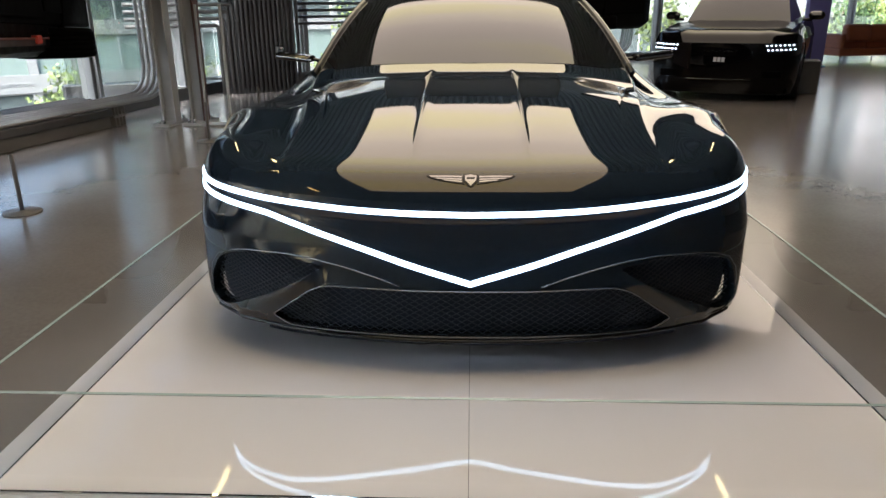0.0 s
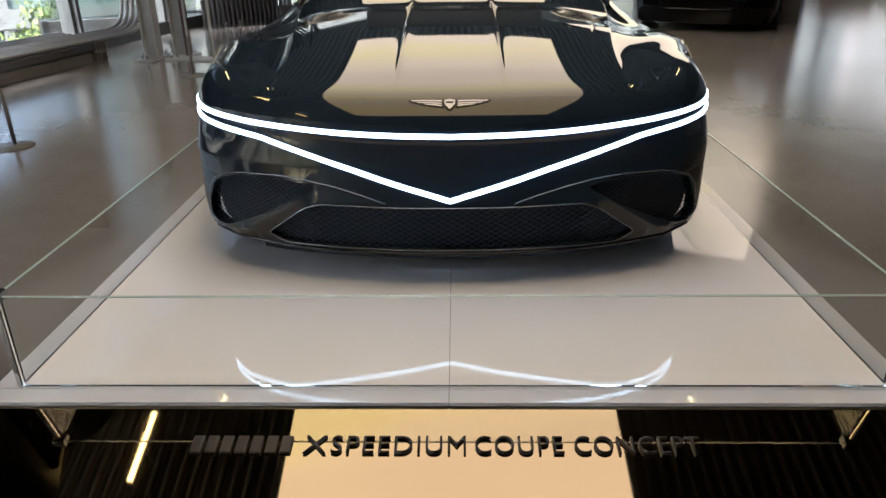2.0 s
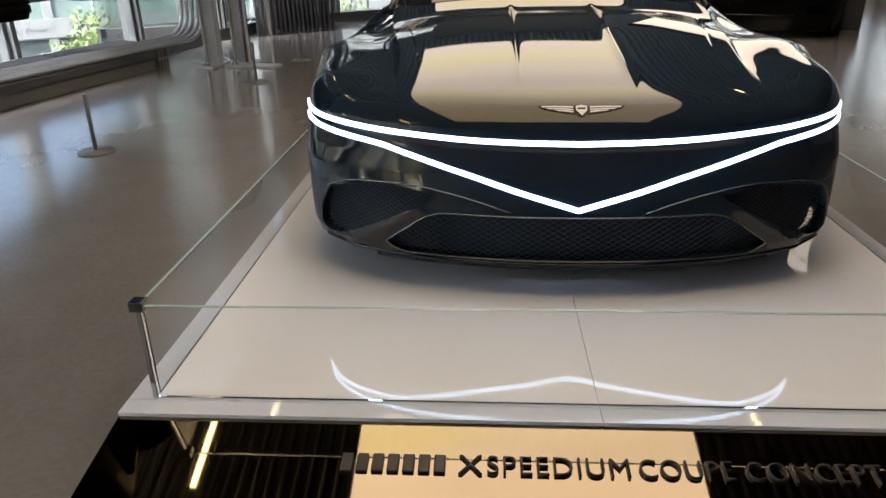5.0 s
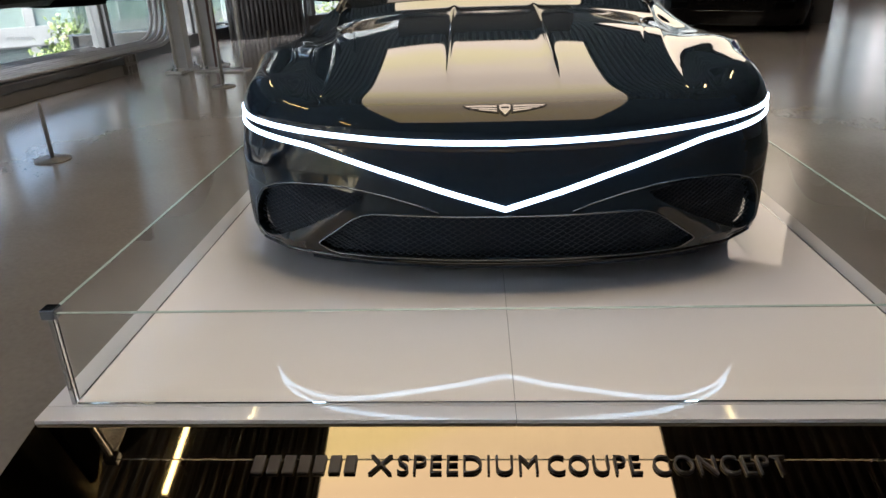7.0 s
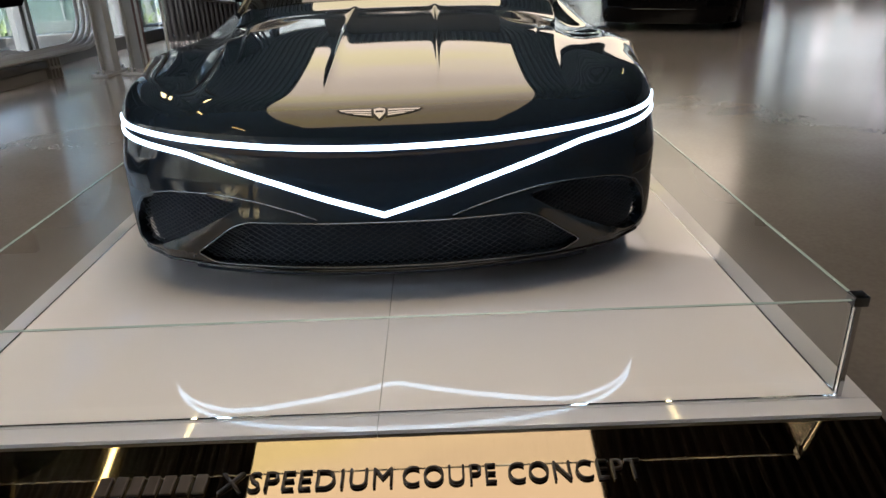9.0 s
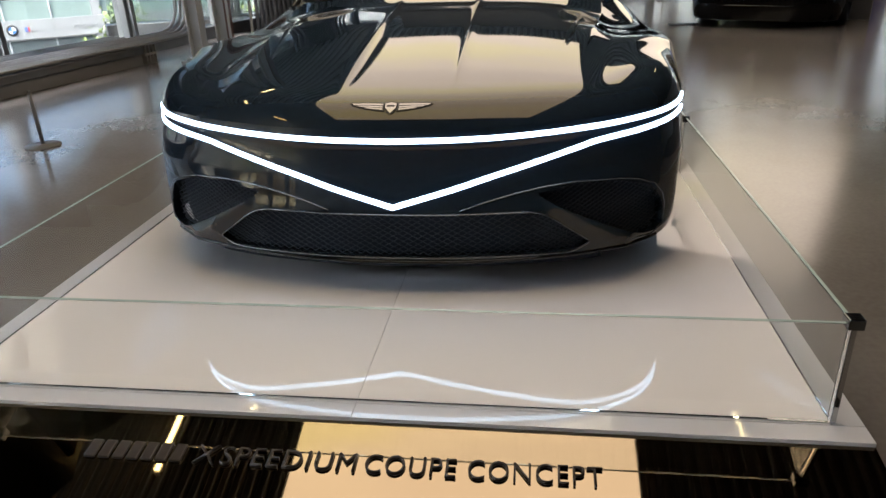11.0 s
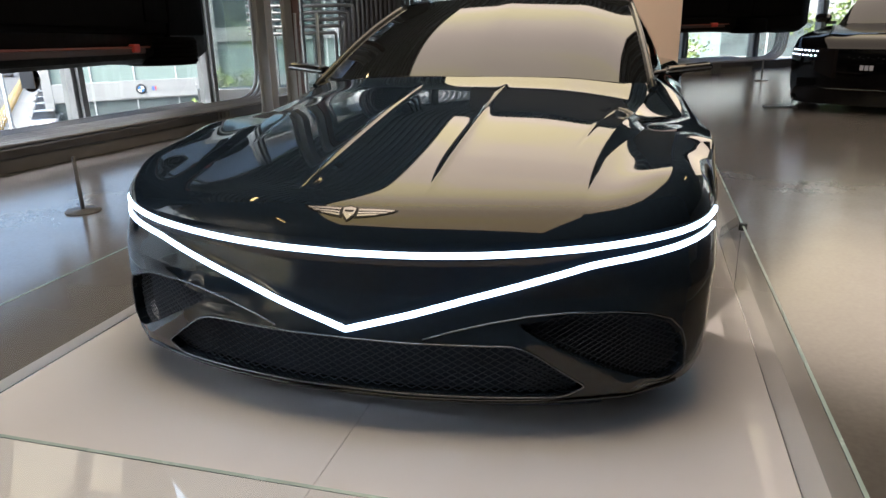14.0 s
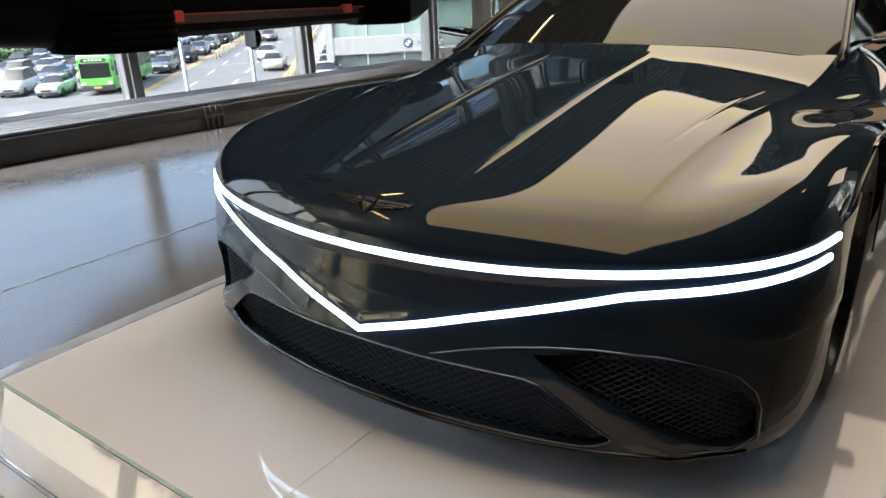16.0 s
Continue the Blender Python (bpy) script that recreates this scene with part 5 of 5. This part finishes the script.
def sofa(m, w, label):
    so = empty("sofa", m, label, "sofa", "leather seats by the rear window")
    part("base", boxed(-w / 2, -0.42, 0.14, w / 2, 0.42, 0.30, bevel=0.03), leather, so)
    for k in range(max(1, round(w / 0.75))):
        n = max(1, round(w / 0.75))
        a = -w / 2 + 0.12 + (w - 0.24) * k / n
        part("seat_cushion", boxed(a, -0.42, 0.30, a + (w - 0.24) / n - 0.01, 0.28, 0.46, bevel=0.05), leather, so)
        part("back_cushion", boxed(a, 0.18, 0.44, a + (w - 0.24) / n - 0.01, 0.40, 0.82, bevel=0.07), leather, so)
    for sg in (-1, 1):
        part("armrest", boxed(sg * (w / 2 - 0.06) - 0.06, -0.42, 0.28, sg * (w / 2 - 0.06) + 0.06, 0.42, 0.62, bevel=0.04), leather, so)
        for yy in (-0.36, 0.36):
            b = bmesh.new()
            tube(b, [(sg * (w / 2 - 0.08), yy, 0), (sg * (w / 2 - 0.08), yy, 0.15)], 0.014, 8)
            part("leg", b, chrome, so)
    return so


sofa(pose(8.85, 17.3, 0, 0, 0, 190), 1.5, "tan leather sofa on thin metal legs, back turned")
sofa(pose(10.3, 16.9, 0, 0, 0, 180), 1.4, "tan leather sofa on thin metal legs by the rear window")

# ---- street below the windows ----
GZ = -6.0
AV_O, AV_A, AV_B = Vector((-49.9, 28.9, GZ)), Vector((-0.68, 0.733, 0)), Vector((0.733, 0.68, 0))


def avenue(a, b, z=0.0):
    """A place on the avenue: a along it away from the junction, b across it to the building side."""
    return AV_O + AV_A * a + AV_B * b + Vector((0, 0, z))


AV_M = Matrix(((AV_B.x, AV_A.x, 0, AV_O.x), (AV_B.y, AV_A.y, 0, AV_O.y), (0, 0, 1, GZ), (0, 0, 0, 1)))
bm = bmesh.new()
grid_faces(bm, [[Vector((x, y, GZ)) for x in (-600, -150, -60, -20, 40, 600)] for y in (-400, -60, 0, 40, 90, 180, 700)])
tagged(mesh_object("ground", bm, asphalt), "light grey asphalt of a wide avenue and junction", "ground", kind="structure")


def marking(name, x0, y0, x1, y1, mat, label):
    tagged(mesh_object(name, boxed(x0, y0, 0.002, x1, y1, 0.02, m=AV_M), mat), label, "road marking", kind="structure")


for k in range(14):
    marking("crosswalk_stripe", -30 + k * 2.0, -11, -29.1 + k * 2.0, -5.5, road_white, "worn white zebra crossing stripe")
for k in range(22):
    for b in (5.4, 8.7):
        marking("lane_dash", b, -6 + k * 8, b + 0.18, -2.5 + k * 8, road_white, "worn white lane dash on asphalt")
    for b in (-12.2, -8.9, -5.7, -2.3):
        marking("lane_dash", b, 2 + k * 8, b + 0.15, 5 + k * 8, road_white, "worn white lane dash on asphalt")
for b in (2.2, 2.6, 12.4):
    marking("edge_line", b, -6, b + 0.16, 170, road_yellow, "yellow painted road line")
tagged(mesh_object("pavement", boxed(13.6, 2, 0.0, 15.0, 170, 0.15, bevel=0.03, m=AV_M), pave), "paved kerb strip beside the avenue", "pavement", kind="structure")
tagged(mesh_object("pavement", boxed(17.8, 0, 0.0, 60.0, 170, 0.15, bevel=0.03, m=AV_M), pave), "paved forecourt in front of the building", "pavement", kind="structure")


def street_fence(a0, a1, b):
    fe = empty("street_fence", AV_M, "low grey metal street fence with amber posts", "fence", "street fences")
    n = int((a1 - a0) / 2)
    for k in range(n + 1):
        c = bmesh.new()
        tube(c, [(b, a0 + 2 * k, 0.0), (b, a0 + 2 * k, 0.95)], 0.06, 6)
        part("post", c, road_yellow, fe)
    for z in (0.35, 0.6, 0.85):
        c = bmesh.new()
        tube(c, [(b, a0, z), (b, a0 + 2 * n, z)], 0.035, 5)
        part("rail", c, grey_metal, fe)


street_fence(2, 46, 13.3)
street_fence(24, 90, 3.9)


def street_car(name, mat, label, tall=0.0, lit=False):
    """A parked or waiting car, nose towards -y, standing on z = 0."""
    c = empty(name, pose(0, 0, -60), label, "car", "cars in the street")
    rows = [(0.0, 0.62, 0.30, 0.66, 0.55), (0.12, 0.80, 0.22, 0.80, 0.72), (0.6, 0.88, 0.2, 0.92 + tall * 0.3, 0.80), (1.25, 0.9, 0.2, 0.99 + tall * 0.3, 0.82), (3.4, 0.9, 0.2, 1.02 + tall * 0.3, 0.82), (4.2, 0.88, 0.22, 1.0 + tall * 0.4, 0.80), (4.55, 0.74, 0.32, 0.92 + tall * 0.3, 0.66)]
    loft_car(c, 4.5, 1.8, rows, mat, car_glass)
    zb = 0.99 + tall * 0.3
    glasshouse(c, 1.2, 1.95, 3.3 + tall * 1.2, 4.0 + tall * 0.5, 0.80, 0.60, zb, 1.46 + tall, car_glass, mat)
    for sg in (-1, 1):
        for y in (0.85, 3.55):
            w = bmesh.new()
            lathe(w, [(0, 0.1), (0.2, 0.1), (0.22, 0.12), (0.31, 0.11), (0.33, 0.05), (0.33, -0.1), (0.25, -0.12)], pose(sg * 0.8, y, 0.33, 0, 90 * sg, 0), 16)
            part("wheel", w, rubber, c)
        part("headlamp", boxed(-0.16, -0.03, -0.07, 0.16, 0.03, 0.07, bevel=0.02, m=pose(sg * 0.62, 0.03, 0.68, -15, 0, sg * 20)), white_plastic, c)
        part("tail_lamp", boxed(-0.16, -0.03, -0.07, 0.16, 0.03, 0.07, bevel=0.02, m=pose(sg * 0.60, 4.5, 0.80, 0, 0, -sg * 15)), tail_red if lit else orange_red, c)
        part("door_mirror", boxed(-0.08, -0.05, -0.06, 0.08, 0.05, 0.06, bevel=0.02, m=pose(sg * 0.98, 1.6, 1.02 + tall * 0.3)), mat, c)
    part("grille", boxed(-0.35, -0.02, -0.08, 0.35, 0.02, 0.08, bevel=0.02, m=pose(0, 0.0, 0.55)), matt_black, c)
    part("bumper", boxed(-0.72, -0.03, -0.1, 0.72, 0.12, 0.08, bevel=0.03, m=pose(0, 0.02, 0.36)), matt_black, c)
    part("number_plate", boxed(-0.26, -0.01, -0.06, 0.26, 0.01, 0.06, bevel=0.003, m=pose(0, 4.56, 0.62)), white_plastic, c)
    return c


KINDS = [street_car("white_hatchback", car_white, "white car on the avenue"), street_car("dark_saloon", car_grey, "dark grey car on the avenue"),
         street_car("silver_saloon", car_silver, "silver car on the avenue"), street_car("white_van", car_white, "white high-roofed van on the avenue", 0.45),
         street_car("black_car", paint_black, "black car on the avenue", 0.15), street_car("white_car_braking", car_white, "white car with lit tail lamps on the avenue", 0.05, True)]


def road_pose(a, b, heading):
    p = avenue(a, b)
    return pose(p.x, p.y, GZ + 0.001, 0, 0, heading)


TOWARDS = math.degrees(math.atan2(-AV_A.x, AV_A.y))
AWAY = TOWARDS + 180
rng = random.Random(5)
used = set()


def place(kind, a, b, heading):
    m = road_pose(a, b, heading)
    if kind not in used:
        used.add(kind)
        KINDS[kind].matrix_world = m
        return KINDS[kind]
    return copy_thing(KINDS[kind], m)


# queues at the junction, one lane after another
for lane, (b, start) in enumerate(((-4.4, 0.5), (-7.4, 2.0), (-10.6, 1.0), (-13.8, 2.5), (-17.0, 1.5), (1.0, 12.5))):
    a = start
    for k in range(9 if b < 0 else 7):
        kind = rng.choice((0, 0, 1, 2, 4, 3, 1, 0))
        if lane == 1 and k == 0:
            kind = 3
        if lane == 0 and k == 0:
            kind = 0
        place(kind, a, b + rng.uniform(-0.25, 0.25), TOWARDS + rng.uniform(-2, 2))
        a += rng.uniform(6.0, 8.5)
for kind, a, b in ((5, 9.5, 11.2), (0, 19, 9.6), (1, 44, 7.2), (2, 62, 10.4)):
    place(kind, a + 4.5, b, AWAY)
for k in range(7):
    place((2, 0, 1, 2, 0, 4, 1)[k], 1.8 + k * 5.6 + 2, 16.4 + rng.uniform(-0.2, 0.2), AWAY + rng.uniform(-3, 3))
for k in range(5):
    p = (-25.5 + 2.9 * k, 45.5 + 2.3 * k)
    place((0, 1, 2, 0, 4)[k], *( ((Vector((*p, GZ)) - AV_O).dot(AV_A), (Vector((*p, GZ)) - AV_O).dot(AV_B)) ), TOWARDS + 88)


def bus(m):
    bs = empty("city_bus", m, "green city bus with a white roof waiting at the crossing", "bus")
    part("body", boxed(-1.22, 0.0, 0.35, 1.22, 10.8, 2.75, bevel=0.12), bus_green, bs)
    part("roof", boxed(-1.18, 0.1, 2.76, 1.18, 10.7, 3.05, bevel=0.1), white_plastic, bs)
    part("windscreen", boxed(-1.08, -0.03, 1.25, 1.08, 0.05, 2.35, bevel=0.05), car_glass, bs)
    part("route_display", boxed(-0.9, -0.04, 2.42, 0.9, 0.03, 2.68, bevel=0.02), matt_black, bs)
    for k in range(5):
        part("display_bar", boxed(-0.6 + k * 0.26, -0.05, 2.5, -0.42 + k * 0.26, -0.042, 2.6), white_plastic, bs)
    part("bumper", boxed(-1.2, -0.06, 0.32, 1.2, 0.15, 0.75, bevel=0.06), matt_black, bs)
    part("number_plate", boxed(-0.27, -0.08, 0.5, 0.27, -0.062, 0.66), road_yellow, bs)
    for sg in (-1, 1):
        for k in range(6):
            part("side_window", boxed(sg * 1.215 - 0.02, 0.7 + k * 1.65, 1.3, sg * 1.215 + 0.02, 2.15 + k * 1.65, 2.4, bevel=0.015), car_glass, bs)
        for y in (2.4, 8.2):
            w = bmesh.new()
            lathe(w, [(0, 0.12), (0.26, 0.12), (0.3, 0.15), (0.45, 0.13), (0.48, 0), (0.45, -0.15)], pose(sg * 1.08, y, 0.48, 0, 90 * sg, 0), 20)
            part("wheel", w, rubber, bs)
        part("headlamp", boxed(sg * 0.92 - 0.16, -0.075, 0.8, sg * 0.92 + 0.16, -0.01, 1.0, bevel=0.03), white_plastic, bs)
        c = bmesh.new()
        tube(c, bent([(sg * 1.1, 0.0, 2.5), (sg * 1.35, -0.25, 2.5), (sg * 1.35, -0.25, 2.0)], 0.1), 0.03, 6)
        box(c, sg * 1.35 - 0.09, -0.30, 1.75, sg * 1.35 + 0.09, -0.2, 2.15, bevel=0.03)
        part("mirror", c, matt_black, bs)


bus(road_pose(0.6, -0.6, TOWARDS))

# signal pole with its arm, lamp poles, cones
for a, b, h in ((-2.7, 6.5, 8.0), (-0.4, 10.9, 9.0), (2.2, 14.0, 7.0)):
    pl = empty("street_pole", AV_M @ pose(b, a, 0), "tall grey steel street pole", "pole", "street poles")
    c = bmesh.new()
    lathe(c, [(0, 0), (0.22, 0), (0.22, 0.35), (0.15, 0.4), (0.10, h), (0, h)], Matrix(), 12)
    part("shaft", c, mull_metal, pl)
    part("base", boxed(-0.3, -0.3, 0, 0.3, 0.3, 0.08, bevel=0.02), dark_steel, pl)
for k in range(5):
    cn = empty("traffic_cone", AV_M @ pose(-14 + 1.4 * k, 32 + (k % 2), 0), "orange-red traffic cone on asphalt", "traffic cone", "cones on the avenue")
    c = bmesh.new()
    lathe(c, [(0, 0.9), (0.05, 0.9), (0.2, 0.06), (0, 0.06)], Matrix(), 12)
    part("cone", c, orange_red, cn)
    part("base", boxed(-0.26, -0.26, 0, 0.26, 0.26, 0.06, bevel=0.02), matt_black, cn)


def facade(name, m, width, depth, floors, bays, label, base_mat_, band_mat, glass_mat, pillar_every=4):
    """A glass-fronted building: y = 0 is its front, which looks to -y; each floor (z0, z1, glass z0, glass z1)."""
    bd = empty(name, m, label, "building")
    top = floors[-1][1]
    part("wall", boxed(0, 0.35, 0, width, depth, top, bevel=0.05), base_mat_, bd)
    for z0, z1, g0, g1, gm in floors:
        part("spandrel", boxed(-0.15, -0.05, g1, width + 0.15, 0.34, z1, bevel=0.03), band_mat, bd)
        if g0 > z0 + 0.02:
            part("spandrel", boxed(-0.15, -0.05, z0, width + 0.15, 0.34, g0, bevel=0.03), band_mat, bd)
        for k in range(bays):
            x0, x1 = width * k / bays, width * (k + 1) / bays
            w = part("window", boxed(x0 + 0.05, 0.18, g0, x1 - 0.05, 0.26, g1), gm, bd)
            part("window_frame", boxed(x0 - 0.05, 0.10, g0, x0 + 0.05, 0.3, g1, bevel=0.01), grey_metal, w)
        for k in range(0, bays + 1, pillar_every):
            x = width * k / bays
            part("pillar", boxed(x - 0.3, -0.08, z0, x + 0.3, 0.30, z1, bevel=0.02), band_mat, bd)
    part("roof", boxed(-0.3, -0.2, top, width + 0.3, depth, top + 0.5, bevel=0.05), band_mat, bd)
    return bd


FAC = Matrix.Translation((-34.4 - 0.8 * 6.2, 45.6 - 0.6 * 6.2, GZ)) @ pose(0, 0, 0, 0, 0, math.degrees(math.atan2(0.6, 0.8)))
shop = facade("car_dealership", FAC, 46, 22, [(0, 1.9, 0.1, 1.75, facade_dark), (1.9, 6.1, 3.05, 5.6, facade_green), (6.1, 10.5, 6.6, 9.8, facade_dark), (10.5, 15, 11, 14.2, facade_grey)], 16,
              "glass-fronted car dealership with a white sign band", facade_white, facade_white, facade_dark)
sign = part("sign_band", boxed(4.6, -0.16, 1.85, 30, -0.06, 3.1, bevel=0.02), facade_white, shop, "white sign band with roundel and lettering")
c = bmesh.new()
lathe(c, [(0, 0.06), (0.27, 0.06), (0.30, 0.05), (0.345, 0.05), (0.36, 0.02), (0.36, 0)], pose(6.1, -0.165, 2.48, 90), 32)
rd = part("roundel", c, matt_black, sign)
for k, mt in ((0, white_plastic), (1, blue_sign), (2, white_plastic), (3, blue_sign)):
    c = bmesh.new()
    pts = [(0, 0)] + [(0.225 * math.cos(q), 0.225 * math.sin(q)) for q in np.linspace(k * math.pi / 2, (k + 1) * math.pi / 2, 7)]
    c.faces.new([c.verts.new((6.1 + px, -0.232, 2.48 + pz)) for px, pz in pts])
    part("roundel_quarter", c, mt, rd)
for k, mt in enumerate((blue_sign, blue_panel, orange_red)):
    part("stripe", boxed(6.85 + k * 0.1, -0.19, 2.34, 6.94 + k * 0.1, -0.165, 2.62), mt, sign)
part("stripe", boxed(7.18, -0.19, 2.34, 7.6, -0.165, 2.62), sign_grey, sign)
for k in range(5):
    part("sign_letter", boxed(8.55 + k * 0.23, -0.19, 2.32, 8.71 + k * 0.23, -0.165, 2.65 if k in (0, 2) else 2.56), sign_grey, sign)
lettering("Motors", 9.9, 11.4, 2.32, 0.33, sign_grey, sign, pose(0, -0.165, 0, 90), 0.03)

facade("office_block", Matrix.Translation((-30, 62, GZ)) @ pose(0, 0, 0, 0, 0, 20), 44, 20, [(k * 4.0, k * 4 + 4, k * 4 + 1.2, k * 4 + 3.4, facade_grey) for k in range(7)], 14, "white office block with rows of grey windows", facade_white, facade_white, facade_grey)
facade("office_block", Matrix.Translation((2.5, 47, GZ)) @ pose(0, 0, 0, 0, 0, -12), 26, 14, [(k * 3.6, k * 3.6 + 3.6, k * 3.6 + 1.0, k * 3.6 + 3.0, facade_dark) for k in range(5)], 10, "pale office block with balconies and dark windows", facade_white, facade_white, facade_dark)
facade("office_block", Matrix.Translation((-150, 120, GZ)) @ pose(0, 0, 0, 0, 0, 40), 60, 25, [(k * 4.0, k * 4 + 4, k * 4 + 1.2, k * 4 + 3.4, facade_grey) for k in range(6)], 14, "distant grey office block beyond the avenue", facade_grey, facade_grey, facade_dark)


def tree(x, y, h, r, seed, leaves=1500, mat=leaf, name="street_tree", label="young street tree with fresh yellow-green leaves"):
    """Tapered trunk, limbs and a loose crown of many small leaf blades."""
    rg = random.Random(seed)
    tr = empty(name, pose(x, y, GZ), label, "tree", "street trees")
    c = bmesh.new()
    tube(c, [(0, 0, 0), (0.05, 0.02, h * 0.3), (-0.04, 0.05, h * 0.62)], 0.11, 8)
    tube(c, [(-0.04, 0.05, h * 0.6), (0.03, 0, h * 0.93)], 0.05, 6)
    tips = []
    for k in range(11):
        q, z = k * 2.4 + rg.uniform(-0.3, 0.3), h * rg.uniform(0.34, 0.82)
        ln = r * rg.uniform(0.6, 1.0) * (1.1 - 0.5 * z / h)
        e = Vector((math.cos(q) * ln, math.sin(q) * ln, z + ln * 0.7))
        tube(c, [(0, 0.03, z), e * 0.5 + Vector((0, 0, z * 0.5 + 0.05)), e], 0.028, 5)
        tips += [e, e * 0.6 + Vector((0, 0, z * 0.4))]
    tips.append(Vector((0, 0, h * 0.95)))
    part("trunk", c, bark, tr)
    verts, faces = [], []
    for _ in range(leaves):
        t = rg.choice(tips)
        p = t + Vector((rg.gauss(0, r * 0.22), rg.gauss(0, r * 0.22), rg.gauss(0, r * 0.2)))
        d, u = Vector((rg.gauss(0, 1), rg.gauss(0, 1), rg.gauss(0, 1))).normalized(), Vector((rg.gauss(0, 1), rg.gauss(0, 1), rg.gauss(0, 1)))
        s = d.cross(u).normalized() * rg.uniform(0.03, 0.055) * (1 + h * 0.04)
        d = d * rg.uniform(0.045, 0.08) * (1 + h * 0.04)
        n0 = len(verts)
        verts += [p - d, p + s, p + d, p - s]
        faces.append((n0, n0 + 1, n0 + 2, n0 + 3))
    me = bpy.data.meshes.new("crown")
    me.from_pydata(verts, [], faces)
    me.materials.append(mat)
    cr = new("crown", me)
    cr.parent = tr
    return tr


tree(-12.0, 20.8, 5.6, 1.1, 3)
tree(-16.4, 29.5, 5.0, 1.1, 4)
tree(-8.9, 23.5, 5.6, 1.1, 6)
tree(2.0, 30.0, 6.6, 1.5, 8)
tree(-5.2, 30.5, 7.5, 1.4, 9)
tree(6.7, 25.5, 7.4, 1.3, 12, 3500)
tree(8.6, 27.5, 7.6, 1.4, 13, 3500)
for k in range(9):
    tree(13 + k * 3.4, 30 + (k % 3) * 3.0 + k * 0.8, 7.0 + (k * 37 % 5) * 0.25, 2.0, 20 + k, 5000, leaf_dark if k % 3 == 1 else leaf, "park_tree", "broad leafy green tree beyond the rear window")
gs = empty("direction_sign", pose(2.6, 36.5, GZ, 0, 0, -4), "green road direction sign on a white steel post", "road sign")
part("post", boxed(-0.1, 0.1, 0, 0.1, 0.3, 7.2, bevel=0.02), white_plastic, gs)
gp = part("sign_plate", boxed(-1.6, -0.05, 4.6, 1.6, 0.05, 6.4, bevel=0.02), facade_green, gs)
for k in range(3):
    part("sign_bar", boxed(-1.2, -0.07, 4.9 + k * 0.5, 0.2 + 0.5 * (k % 2), -0.055, 5.12 + k * 0.5), white_plastic, gp)
hd = empty("hedge", AV_M @ pose(-24, 36, 0), "clipped green hedge on the far side of the avenue", "hedge")
verts, faces = [], []
rg = random.Random(77)
for _ in range(5000):
    p = Vector((rg.uniform(-9, 9), rg.uniform(-2, 2), abs(rg.gauss(0.9, 0.45))))
    d = Vector((rg.gauss(0, 1), rg.gauss(0, 1), rg.gauss(0, 1))).normalized() * 0.2
    s = Vector((d.y, -d.x, 0.1)).normalized() * 0.14
    n0 = len(verts)
    verts += [p - d, p + s, p + d, p - s]
    faces.append((n0, n0 + 1, n0 + 2, n0 + 3))
me = bpy.data.meshes.new("leaves")
me.from_pydata(verts, [], faces)
me.materials.append(leaf_dark)
hl_ = new("leaves", me)
hl_.parent = hd
